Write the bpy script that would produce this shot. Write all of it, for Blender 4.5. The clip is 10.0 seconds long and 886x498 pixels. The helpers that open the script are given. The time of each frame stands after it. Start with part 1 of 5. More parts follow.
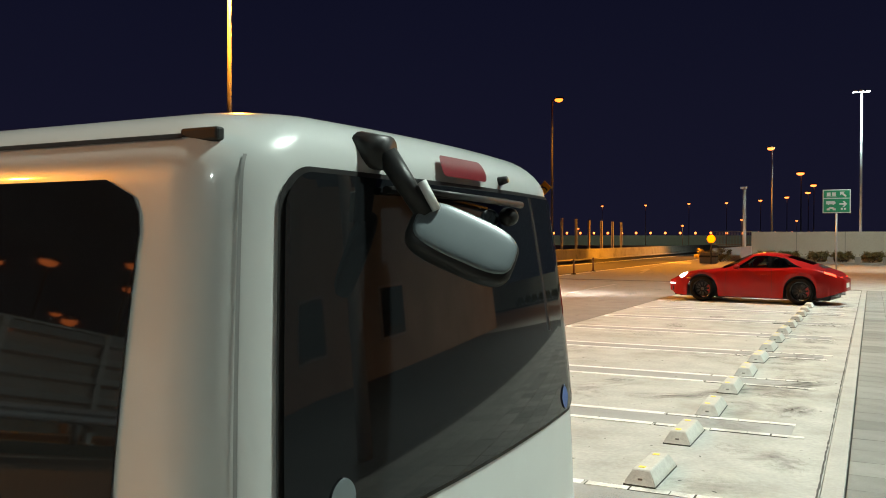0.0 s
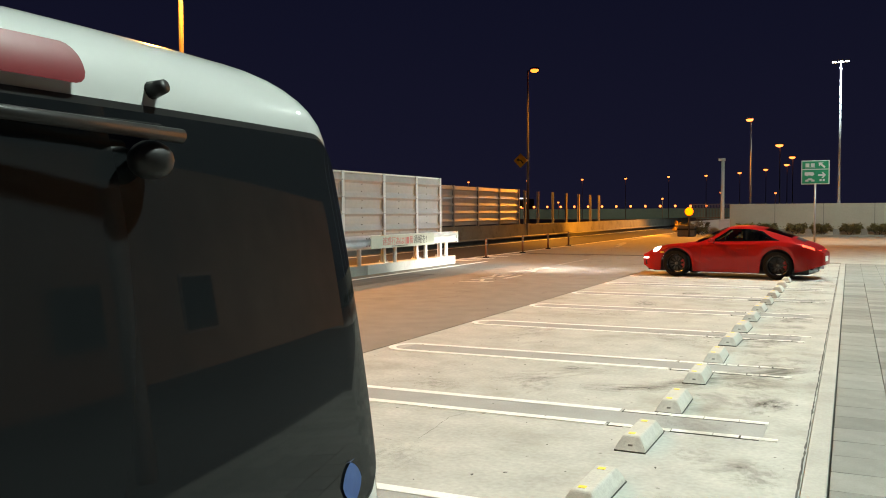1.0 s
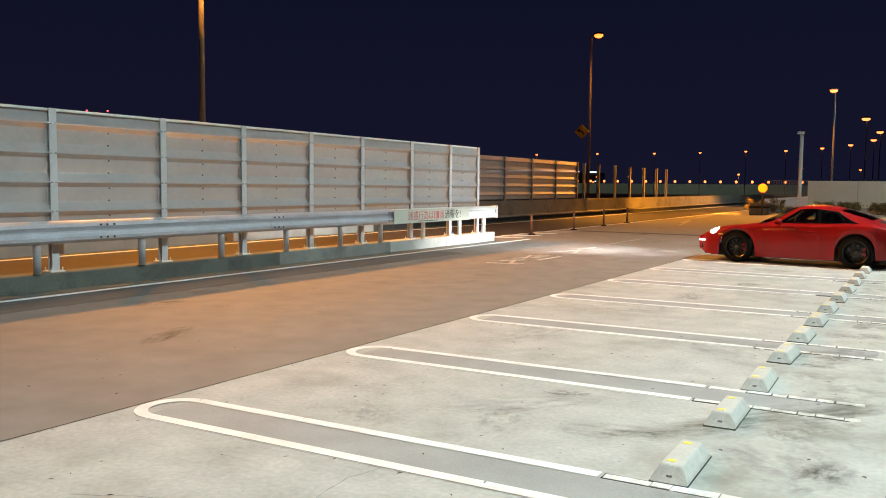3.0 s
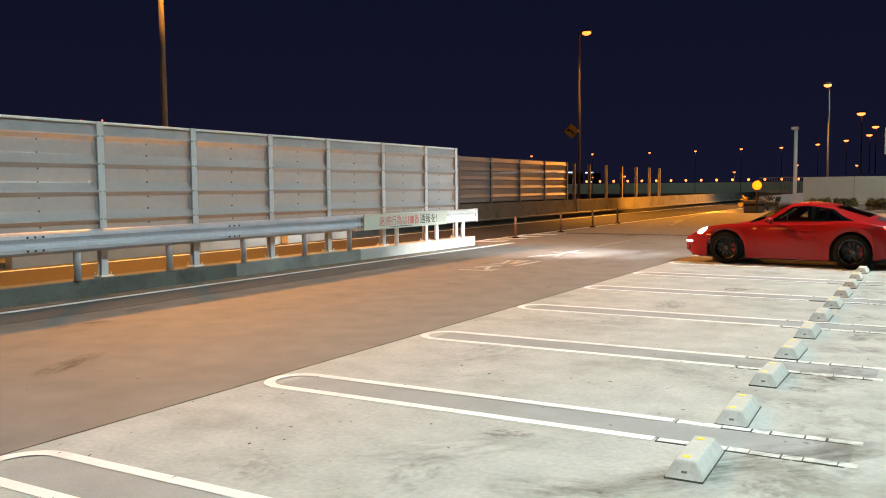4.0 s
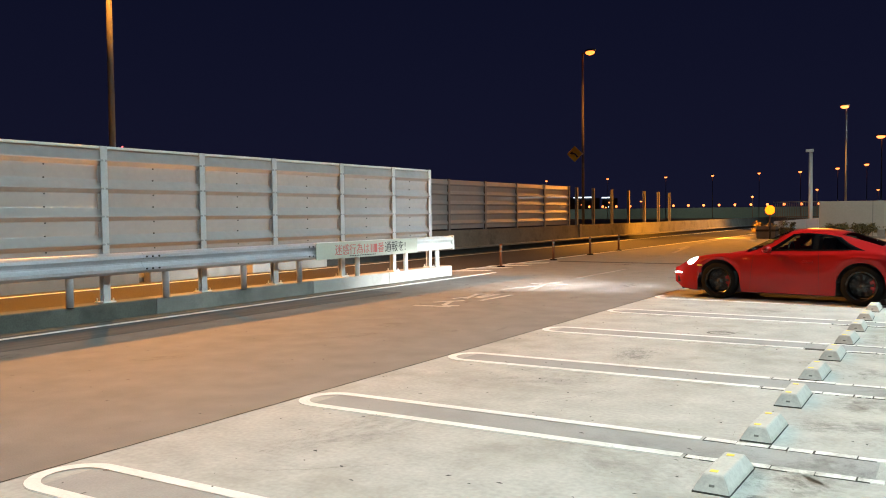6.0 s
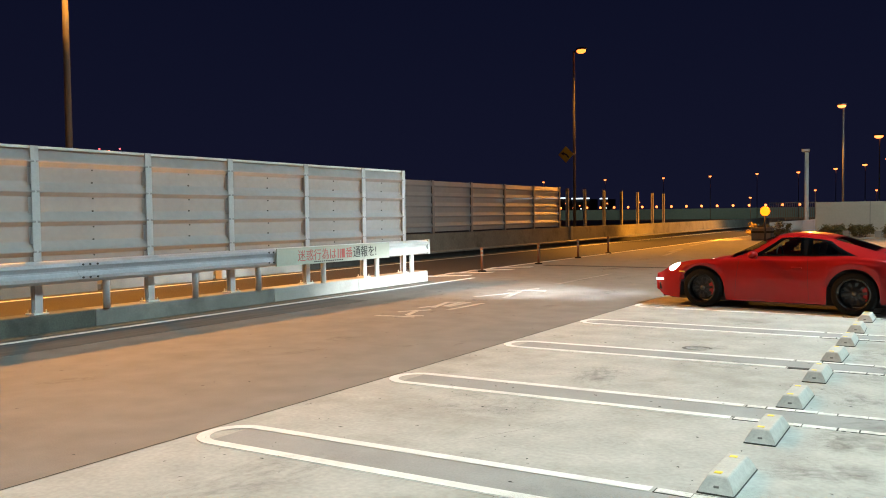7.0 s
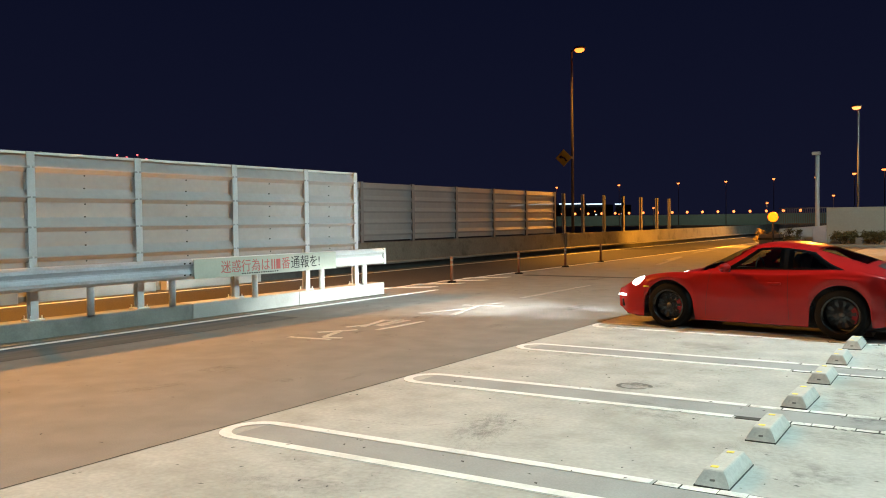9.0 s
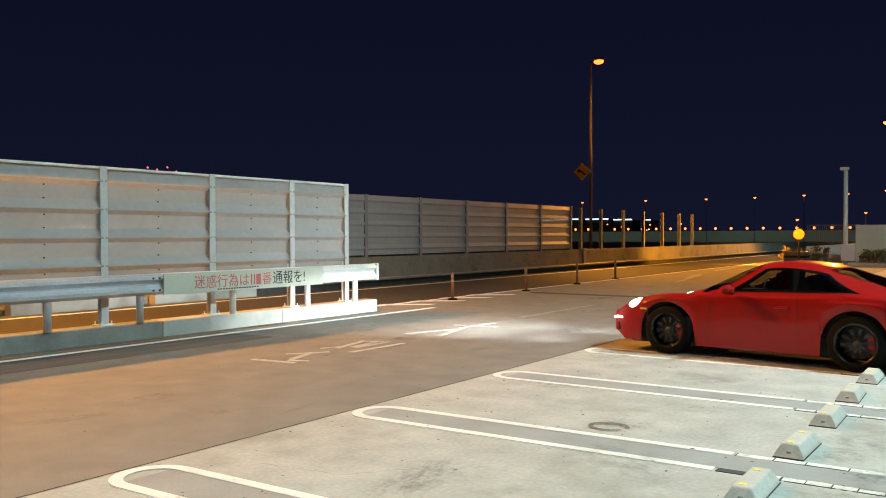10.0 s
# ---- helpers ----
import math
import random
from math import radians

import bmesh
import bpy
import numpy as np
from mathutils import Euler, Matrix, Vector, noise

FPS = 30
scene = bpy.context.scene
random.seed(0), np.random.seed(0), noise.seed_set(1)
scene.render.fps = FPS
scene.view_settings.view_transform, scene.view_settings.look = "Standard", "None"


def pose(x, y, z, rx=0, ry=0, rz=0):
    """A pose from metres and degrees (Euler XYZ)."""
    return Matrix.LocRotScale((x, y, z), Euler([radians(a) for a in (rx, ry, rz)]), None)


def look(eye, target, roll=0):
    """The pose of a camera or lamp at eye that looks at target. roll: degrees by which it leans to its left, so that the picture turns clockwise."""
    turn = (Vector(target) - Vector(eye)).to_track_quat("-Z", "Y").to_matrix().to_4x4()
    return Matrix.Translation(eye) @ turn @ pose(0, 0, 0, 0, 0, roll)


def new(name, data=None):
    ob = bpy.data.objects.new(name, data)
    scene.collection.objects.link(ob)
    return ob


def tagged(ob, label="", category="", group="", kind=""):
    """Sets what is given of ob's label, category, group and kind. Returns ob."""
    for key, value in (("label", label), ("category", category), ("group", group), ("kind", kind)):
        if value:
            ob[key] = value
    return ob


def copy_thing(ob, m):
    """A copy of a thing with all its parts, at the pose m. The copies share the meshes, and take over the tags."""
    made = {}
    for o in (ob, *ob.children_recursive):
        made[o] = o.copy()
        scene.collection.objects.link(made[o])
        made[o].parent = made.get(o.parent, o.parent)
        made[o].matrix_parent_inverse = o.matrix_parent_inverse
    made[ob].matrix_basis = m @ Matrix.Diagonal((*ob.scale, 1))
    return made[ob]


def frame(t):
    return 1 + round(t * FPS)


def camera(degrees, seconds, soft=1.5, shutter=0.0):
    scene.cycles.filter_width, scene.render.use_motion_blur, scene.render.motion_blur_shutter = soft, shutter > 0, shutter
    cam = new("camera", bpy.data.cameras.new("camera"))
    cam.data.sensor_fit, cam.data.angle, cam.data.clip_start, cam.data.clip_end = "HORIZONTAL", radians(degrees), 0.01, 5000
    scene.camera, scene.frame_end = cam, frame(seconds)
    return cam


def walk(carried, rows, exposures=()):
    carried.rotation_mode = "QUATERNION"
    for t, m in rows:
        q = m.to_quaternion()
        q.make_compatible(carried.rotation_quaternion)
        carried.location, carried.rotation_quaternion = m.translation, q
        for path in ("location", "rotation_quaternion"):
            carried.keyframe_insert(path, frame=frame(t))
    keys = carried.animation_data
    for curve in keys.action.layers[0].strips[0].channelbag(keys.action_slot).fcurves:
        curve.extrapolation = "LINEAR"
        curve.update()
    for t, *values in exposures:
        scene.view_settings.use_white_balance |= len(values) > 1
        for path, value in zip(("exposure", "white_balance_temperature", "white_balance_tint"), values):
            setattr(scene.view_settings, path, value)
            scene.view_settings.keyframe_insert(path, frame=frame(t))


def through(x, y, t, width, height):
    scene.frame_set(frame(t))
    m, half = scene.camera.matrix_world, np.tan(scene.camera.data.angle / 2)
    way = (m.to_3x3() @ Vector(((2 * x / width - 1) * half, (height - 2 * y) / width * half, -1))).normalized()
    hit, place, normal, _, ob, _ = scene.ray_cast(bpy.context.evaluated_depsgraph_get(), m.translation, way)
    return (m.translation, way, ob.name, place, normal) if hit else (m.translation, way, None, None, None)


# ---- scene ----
cam = camera(55.4, 10.0, soft=1.0)
PATH = [
    (0, (0.617, 0.063, 1.65), (-0.29, 1.845, 1.625), 0.1),
    (0.2, (0.598, 0.293, 1.668), (-0.269, 2.094, 1.59), -0.6),
    (0.3, (0.605, 0.399, 1.661), (-0.242, 2.209, 1.582), -0.8),
    (0.5, (0.593, 0.632, 1.644), (-0.245, 2.446, 1.569), -0.8),
    (0.6, (0.597, 0.76, 1.641), (-0.25, 2.57, 1.567), -0.8),
    (1, (0.566, 1.224, 1.639), (-0.302, 3.024, 1.554), -0.3),
    (1.5, (0.587, 1.803, 1.638), (-0.294, 3.596, 1.549), 0.1),
    (2, (0.568, 2.361, 1.646), (-0.425, 4.093, 1.519), 1.1),
    (2.5, (0.533, 2.945, 1.647), (-0.482, 4.662, 1.498), 0.9),
    (4, (0.423, 4.805, 1.633), (-0.585, 6.526, 1.49), -0.5),
    (4.5, (0.43, 5.386, 1.625), (-0.591, 7.101, 1.503), -0.5),
    (5, (0.468, 5.971, 1.63), (-0.56, 7.684, 1.532), -0.4),
    (5.5, (0.456, 6.534, 1.613), (-0.591, 8.236, 1.528), -0.5),
    (7, (0.439, 8.245, 1.653), (-0.607, 9.948, 1.573), -0.7),
    (7.5, (0.473, 8.839, 1.659), (-0.58, 10.537, 1.583), -0.8),
    (8, (0.483, 9.412, 1.659), (-0.575, 11.106, 1.562), -0.7),
    (8.5, (0.56, 9.997, 1.662), (-0.493, 11.695, 1.577), -0.9),
    (9, (0.626, 10.549, 1.65), (-0.455, 12.23, 1.584), -0.7),
    (9.5, (0.657, 11.15, 1.649), (-0.442, 12.82, 1.609), -0.4),
    (10, (0.668, 11.73, 1.651), (-0.467, 13.377, 1.619), -0.2),
]
walk(cam, [(t, look(eye, target, roll)) for t, eye, target, roll in PATH],
     exposures=[(0.0, 0.12, 7000, 10), (1.9, 0.12, 6950, 10), (2.5, 0.08, 6300, 10), (5.5, 0.08, 6150, 10), (7.0, 0.02, 5950, 5), (10.0, -0.02, 5950, 0)])

# ---- world, lamps and exposure ----
SODIUM = (1.0, 0.35, 0.035)
WHITE = (0.81, 1.0, 0.97)

world = bpy.data.worlds.new("night_sky")
scene.world = world
world.use_nodes = True
wn = world.node_tree
bg = wn.nodes["Background"]
geo = wn.nodes.new("ShaderNodeTexCoord")
sep = wn.nodes.new("ShaderNodeSeparateXYZ")
ramp = wn.nodes.new("ShaderNodeValToRGB")
ramp.color_ramp.elements[0].position, ramp.color_ramp.elements[0].color = 0.0, (0.0070, 0.0072, 0.0200, 1)
ramp.color_ramp.elements[1].position, ramp.color_ramp.elements[1].color = 0.35, (0.0036, 0.0044, 0.0150, 1)
wn.links.new(geo.outputs["Generated"], sep.inputs[0])
wn.links.new(sep.outputs["Z"], ramp.inputs[0])
wn.links.new(ramp.outputs[0], bg.inputs[0])
bg.inputs[1].default_value = 1.0


def lamp(name, kind, place, target, power, colour, size=0.3, angle=150, blend=0.5):
    data = bpy.data.lights.new(name, kind)
    data.energy, data.color = power, colour
    if kind == "AREA":
        data.shape, data.size = "DISK", size
    else:
        data.shadow_soft_size = size
    if kind == "SPOT":
        data.spot_size, data.spot_blend = radians(angle), blend
    ob = new(name, data)
    ob.matrix_world = look(place, target)
    return ob


# first mast stands in view; the others are unseen, added for the lot's light
MASTS = [(-0.3, 81.0, 14.3), (4.8, 7.0, 13.0), (4.8, 25.0, 13.0), (3.4, -14.0, 13.0), (4.4, 41.5, 13.0)]
MAST_POWER = [9000, 13500, 15800, 25000, 11000]
MAST_CONE = [114, 114, 136, 114, 84]
MAST_AIM = [(-4.5, 0.0), (-4.5, 0.0), (-4.5, 0.0), (-4.5, 0.0), (-2.5, 17.0)]
for place, power, aim, cone in zip(MASTS, MAST_POWER, MAST_AIM, MAST_CONE):
    lamp("mast_light", "SPOT", (place[0], place[1], place[2] - 0.25), (place[0] + aim[0], place[1] + aim[1], 0), power, WHITE, 0.35, cone, 1.0)

# sodium lamps: foot of the pole and the way of the arm
SODIUM_LAMPS = [(-17.25, -8.3), (-17.25, 20.5)]
OUTER_LAMP = (-18.3, 53.1)
for (x, y), power in zip(SODIUM_LAMPS, (8500, 14500)):
    lamp("street_light", "SPOT", (x + 0.2, y, 9.9), (x + 2.8, y, 0), power, SODIUM, 0.2, 150, 0.7)
lamp("street_light", "SPOT", (OUTER_LAMP[0] + 0.4, OUTER_LAMP[1], 10.6), (OUTER_LAMP[0] + 9.0, OUTER_LAMP[1] - 3.0, 0), 22000, SODIUM, 0.2, 100, 0.8)
lamp("street_light", "SPOT", (-9.0, 79.0, 9.4), (-11.0, 70.0, 0), 18000, SODIUM, 0.2, 150, 0.6)

for x, y in ((-58.6, 206.0), (-36.7, 203.0), (-89.0, 206.0)):
    lamp("far_street_light", "SPOT", (x, y, 9.4), (x, y + 6, 0), 2600, (1.0, 0.62, 0.30), 0.3, 165, 0.4)

# ---- materials ----
MATS = {}


def material(name, colour, rough=0.6, metal=0.0, vary=0.15, scale=3.0, fine=40.0, bump=0.1, stain=None, stain_scale=0.7,
             stain_amount=0.0, island=0.0, coat=0.0, through=0.0, emit=None, strength=0.0, alpha=1.0, streak=None):
    if name in MATS:
        return MATS[name]
    m = bpy.data.materials.new(name)
    m.use_nodes = True
    nt = m.node_tree
    n, l = nt.nodes, nt.links
    b = n["Principled BSDF"]
    co = n.new("ShaderNodeTexCoord")
    space = co.outputs["Object"]
    big = n.new("ShaderNodeTexNoise")
    big.inputs["Scale"].default_value, big.inputs["Detail"].default_value = scale, 5
    small = n.new("ShaderNodeTexNoise")
    small.inputs["Scale"].default_value, small.inputs["Detail"].default_value = fine, 4
    if streak:
        mp = n.new("ShaderNodeMapping")
        mp.inputs["Scale"].default_value = streak
        l.new(space, mp.inputs[0])
        space = mp.outputs[0]
    l.new(space, big.inputs["Vector"])
    l.new(space, small.inputs["Vector"])

    def math_node(op, a, c):
        q = n.new("ShaderNodeMath")
        q.operation = op
        for k, v in enumerate((a, c)):
            if isinstance(v, (int, float)):
                q.inputs[k].default_value = v
            else:
                l.new(v, q.inputs[k])
        return q.outputs[0]

    mixed = math_node("ADD", math_node("MULTIPLY", big.outputs[0], 0.55), math_node("MULTIPLY", small.outputs[0], 0.45))
    if island:
        info = n.new("ShaderNodeObjectInfo")
        mixed = math_node("ADD", mixed, math_node("MULTIPLY", math_node("SUBTRACT", info.outputs["Random"], 0.5), island))
    r = n.new("ShaderNodeValToRGB")
    lo, hi = [max(0.0, c * (1 - 2 * vary)) for c in colour], [min(1.0, c * (1 + 2 * vary)) for c in colour]
    r.color_ramp.elements[0].position, r.color_ramp.elements[0].color = 0.25, (*lo, 1)
    r.color_ramp.elements[1].position, r.color_ramp.elements[1].color = 0.75, (*hi, 1)
    l.new(mixed, r.inputs[0])
    out = r.outputs[0]
    if stain:
        sn = n.new("ShaderNodeTexNoise")
        sn.inputs["Scale"].default_value, sn.inputs["Detail"].default_value, sn.inputs["Roughness"].default_value = stain_scale, 8, 0.65
        l.new(co.outputs["Object"], sn.inputs["Vector"])
        sr = n.new("ShaderNodeValToRGB")
        sr.color_ramp.elements[0].position, sr.color_ramp.elements[1].position = 0.52, 0.72
        l.new(sn.outputs[0], sr.inputs[0])
        mx = n.new("ShaderNodeMix")
        mx.data_type = "RGBA"
        l.new(math_node("MULTIPLY", sr.outputs[0], stain_amount), mx.inputs["Factor"])
        l.new(out, mx.inputs["A"])
        mx.inputs["B"].default_value = (*stain, 1)
        out = mx.outputs["Result"]
    l.new(out, b.inputs["Base Color"])
    b.inputs["Roughness"].default_value, b.inputs["Metallic"].default_value = rough, metal
    if bump:
        l.new(math_node("ADD", math_node("MULTIPLY", small.outputs[0], 0.2), rough - 0.1), b.inputs["Roughness"])
    b.inputs["Coat Weight"].default_value = coat
    b.inputs["Coat Roughness"].default_value = 0.04
    if bump:
        bp = n.new("ShaderNodeBump")
        bp.inputs["Strength"].default_value, bp.inputs["Distance"].default_value = bump, 0.01
        l.new(small.outputs[0], bp.inputs["Height"])
        l.new(bp.outputs[0], b.inputs["Normal"])
    if emit:
        b.inputs["Emission Color"].default_value, b.inputs["Emission Strength"].default_value = (*emit, 1), strength
    if through:
        tr = n.new("ShaderNodeBsdfTranslucent")
        l.new(out, tr.inputs[0])
        ms = n.new("ShaderNodeMixShader")
        ms.inputs[0].default_value = through
        l.new(b.outputs[0], ms.inputs[1])
        l.new(tr.outputs[0], ms.inputs[2])
        last = ms.outputs[0]
        if alpha < 1:
            tp = n.new("ShaderNodeBsdfTransparent")
            m2 = n.new("ShaderNodeMixShader")
            m2.inputs[0].default_value = 1 - alpha
            l.new(last, m2.inputs[1])
            l.new(tp.outputs[0], m2.inputs[2])
            last = m2.outputs[0]
        l.new(last, n["Material Output"].inputs[0])
    MATS[name] = m
    return m


CONCRETE = material("lot_concrete", (0.395, 0.392, 0.36), 0.85, vary=0.15, scale=2.4, fine=26, bump=0.07, stain=(0.23, 0.22, 0.18), stain_scale=0.8, stain_amount=0.7)
ASPHALT = material("worn_asphalt", (0.185, 0.178, 0.165), 0.8, vary=0.13, scale=2.2, fine=75, bump=0.3, stain=(0.12, 0.118, 0.11), stain_scale=0.35, stain_amount=0.4)
ROAD = material("dark_road_asphalt", (0.040, 0.037, 0.035), 0.8, vary=0.12, scale=0.5, fine=120, bump=0.25)
GREYFILL = material("grey_paint", (0.29, 0.295, 0.285), 0.8, vary=0.12, scale=2.0, fine=70, bump=0.1)
LINE = material("white_road_paint", (0.72, 0.73, 0.70), 0.7, vary=0.08, scale=5, fine=60, bump=0.15, stain=(0.45, 0.44, 0.40), stain_scale=3.0, stain_amount=0.5)
WORN = material("worn_white_paint", (0.68, 0.68, 0.64), 0.75, vary=0.2, scale=9, fine=60, bump=0.15, stain=(0.35, 0.34, 0.30), stain_scale=7.0, stain_amount=0.8)
JOINT = material("dark_joint", (0.05, 0.05, 0.045), 0.9, vary=0.2)
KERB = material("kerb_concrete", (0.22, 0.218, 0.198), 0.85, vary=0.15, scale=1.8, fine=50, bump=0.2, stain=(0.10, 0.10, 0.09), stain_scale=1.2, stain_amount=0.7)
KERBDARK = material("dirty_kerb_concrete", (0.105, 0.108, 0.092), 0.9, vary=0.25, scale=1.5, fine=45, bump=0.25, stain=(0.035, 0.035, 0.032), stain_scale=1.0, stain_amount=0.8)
FADED = material("faded_road_paint", (0.30, 0.292, 0.27), 0.8, vary=0.2, scale=6, fine=60, bump=0.1, stain=(0.18, 0.175, 0.16), stain_scale=5.0, stain_amount=0.9)
LETTER = material("flaking_road_paint", (0.46, 0.45, 0.42), 0.8, vary=0.2, scale=6, fine=60, bump=0.1, stain=(0.20, 0.195, 0.18), stain_scale=6.0, stain_amount=0.8)
EDGE = material("edging_concrete", (0.36, 0.355, 0.325), 0.85, vary=0.12, scale=1.2, fine=50, bump=0.2, stain=(0.22, 0.21, 0.18), stain_scale=1.5, stain_amount=0.6)
PARAPET = material("parapet_concrete", (0.19, 0.185, 0.155), 0.85, vary=0.2, scale=0.8, fine=14, bump=0.15, stain=(0.07, 0.07, 0.055), stain_scale=1.1, stain_amount=0.8)
PAVER = material("grey_paver", (0.215, 0.22, 0.205), 0.85, vary=0.12, scale=5, fine=90, bump=0.2, island=0.35)
PAVER_DARK = material("dark_grey_paver", (0.178, 0.183, 0.172), 0.85, vary=0.12, scale=5, fine=90, bump=0.2, island=0.35)
STOPPER = material("wheel_stop_concrete", (0.47, 0.46, 0.42), 0.8, vary=0.12, scale=6, fine=60, bump=0.2, stain=(0.30, 0.29, 0.25), stain_scale=5, stain_amount=0.5)
YELLOW = material("yellow_paint", (0.80, 0.62, 0.05), 0.5, vary=0.1)
POSTGREY = material("grey_painted_steel", (0.52, 0.53, 0.535), 0.5, 0.0, vary=0.07, scale=2.5, fine=30, bump=0.03)
GALV = material("galvanised_steel", (0.53, 0.55, 0.59), 0.45, 0.35, vary=0.10, scale=2.5, fine=30, bump=0.03)
WHITESTEEL = material("white_painted_steel", (0.66, 0.68, 0.66), 0.5, 0.0, vary=0.07, scale=2.5, fine=30, bump=0.03)
PANEL = material("translucent_ribbed_sheet", (0.46, 0.47, 0.47), 0.14, vary=0.05, scale=0.9, fine=9, bump=0, through=0.06, alpha=0.76)
FARPANEL = material("dull_ribbed_sheet", (0.46, 0.46, 0.45), 0.4, vary=0.05, scale=0.5, fine=5, bump=0, through=0.02, alpha=0.88)
# kerb concrete paled to hold the car's headlight brightness
KERBLIT = material("headlit_kerb_concrete", (0.38, 0.38, 0.35), 0.85, vary=0.10, scale=1.8, fine=50, bump=0.2, stain=(0.24, 0.235, 0.21), stain_scale=1.2, stain_amount=0.5)
POLE = material("lamp_pole_steel", (0.12, 0.11, 0.10), 0.6, 0.0, vary=0.1)
DARKSTEEL = material("dark_steel", (0.05, 0.05, 0.05), 0.5, 0.3, vary=0.2)
BANNER = material("white_banner_sheet", (0.50, 0.52, 0.44), 0.6, vary=0.05, scale=2, fine=20, bump=0.02)
REDPRINT = material("faded_red_print", (0.55, 0.13, 0.12), 0.6, vary=0.1)
BLACKPRINT = material("black_print", (0.03, 0.03, 0.03), 0.6, vary=0.1)
GREENSIGN = material("green_sign_sheet", (0.02, 0.32, 0.16), 0.4, vary=0.05)
SIGNWHITE = material("white_sign_sheet", (0.75, 0.77, 0.75), 0.4, vary=0.04)
SIGNYELLOW = material("yellow_sign_sheet", (0.75, 0.50, 0.03), 0.4, vary=0.05)
SODIUMGLOW = material("sodium_bulb", (0.9, 0.6, 0.3), 0.4, emit=(1.0, 0.17, 0.022), strength=4.0)
FARGLOW = material("far_sodium_bulb", (0.9, 0.6, 0.3), 0.4, emit=(1.0, 0.22, 0.05), strength=3.6)
WHITEGLOW = material("white_bulb", (0.9, 0.9, 0.9), 0.4, emit=(0.9, 1.0, 0.95), strength=30)
AMBERGLOW = material("amber_beacon_lens", (0.25, 0.08, 0.0), 0.3, emit=(1.0, 0.125, 0.0006), strength=5.0)
CITYGLOW = material("city_light", (0.9, 0.9, 0.9), 0.4, emit=(0.8, 0.9, 1.0), strength=1.6)
REDGLOW = material("aviation_light", (0.9, 0.1, 0.1), 0.4, emit=(1.0, 0.12, 0.12), strength=3)
TEAL = material("teal_barrier", (0.12, 0.26, 0.34), 0.6, vary=0.1, scale=0.1, fine=2, bump=0)
GROUND = material("dark_ground", (0.035, 0.035, 0.033), 0.9, vary=0.2, scale=0.05, fine=1.0, bump=0)
CREAMWALL = material("cream_concrete_wall", (0.42, 0.40, 0.33), 0.8, vary=0.06, scale=0.6, fine=12, bump=0.05)
LEAF = material("shrub_leaf", (0.06, 0.085, 0.03), 0.6, vary=0.35, scale=8, fine=30)
CARRED = material("red_car_paint", (0.27, 0.006, 0.005), 0.35, 0.0, vary=0.01, scale=2, fine=8, bump=0, coat=0.4)
GLASSDARK = material("dark_tinted_glass", (0.006, 0.0065, 0.0065), 0.05, vary=0.0, bump=0)
SEAMRED = material("dark_red_gap", (0.05, 0.004, 0.005), 0.6, vary=0.0, bump=0)
RUBBER = material("black_rubber", (0.005, 0.005, 0.005), 0.85, vary=0.2, bump=0.05)
BLACKRIM = material("black_alloy", (0.02, 0.02, 0.02), 0.25, 0.4, vary=0.1, bump=0)
BRAKERED = material("red_caliper", (0.5, 0.02, 0.02), 0.4, vary=0.05)
BLACKTRIM = material("black_plastic_trim", (0.02, 0.02, 0.02), 0.45, vary=0.15, bump=0.03)
HEADGLOW = material("headlamp_lens", (0.9, 0.9, 0.9), 0.2, emit=(1.0, 0.98, 0.93), strength=5)
TAILGLOW = material("lit_tail_lamp", (0.7, 0.05, 0.03), 0.2, emit=(1.0, 0.10, 0.05), strength=2.5)
TAILRED = material("red_lamp_lens", (0.17, 0.012, 0.016), 0.4, vary=0.05, bump=0, coat=0.0)
VANWHITE = material("pearl_white_van_paint", (0.55, 0.57, 0.55), 0.30, 0.0, vary=0.02, scale=1.5, fine=6, bump=0, coat=0.8)
GAP = material("grey_panel_gap", (0.28, 0.285, 0.275), 0.7, vary=0.0, bump=0)
VANGLASS = material("privacy_glass", (0.0095, 0.011, 0.0122), 0.03, vary=0.0, bump=0, coat=0.0)
MIRROR = material("mirror_silver", (0.14, 0.17, 0.18), 0.35, 0.2, vary=0.03, bump=0)
STICKER = material("blue_sticker", (0.05, 0.10, 0.26), 0.5, vary=0.1)
GLOSSBLACK = material("gloss_black_trim", (0.004, 0.004, 0.004), 0.25, vary=0.0, bump=0)
CABIN = material("dark_cabin_leather", (0.012, 0.011, 0.010), 0.6, vary=0.1, bump=0.03)
for dull, level in ((RUBBER, 0.15), (BLACKTRIM, 0.25), (VANGLASS, 0.29), (FARPANEL, 0.2), (CARRED, 0.12)):
    dull.node_tree.nodes["Principled BSDF"].inputs["Specular IOR Level"].default_value = level


def clear_glass(name, tint, gloss):
    m = bpy.data.materials.new(name)
    m.use_nodes = True
    n, l = m.node_tree.nodes, m.node_tree.links
    n.remove(n["Principled BSDF"])
    tp, gl, mx = n.new("ShaderNodeBsdfTransparent"), n.new("ShaderNodeBsdfGlossy"), n.new("ShaderNodeMixShader")
    tp.inputs[0].default_value = (*tint, 1)
    gl.inputs["Roughness"].default_value = 0.03
    mx.inputs[0].default_value = gloss
    l.new(tp.outputs[0], mx.inputs[1])
    l.new(gl.outputs[0], mx.inputs[2])
    l.new(mx.outputs[0], n["Material Output"].inputs[0])
    return m


CARGLASS = clear_glass("tinted_car_glass", (0.50, 0.52, 0.48), 0.05)


# ---- mesh helpers ----
def mesh_of(name, bm, mat, smooth=False):
    me = bpy.data.meshes.new(name)
    bmesh.ops.recalc_face_normals(bm, faces=bm.faces)
    for f in bm.faces:
        f.smooth = smooth
    bm.to_mesh(me)
    bm.free()
    if mat:
        me.materials.append(mat)
    return me


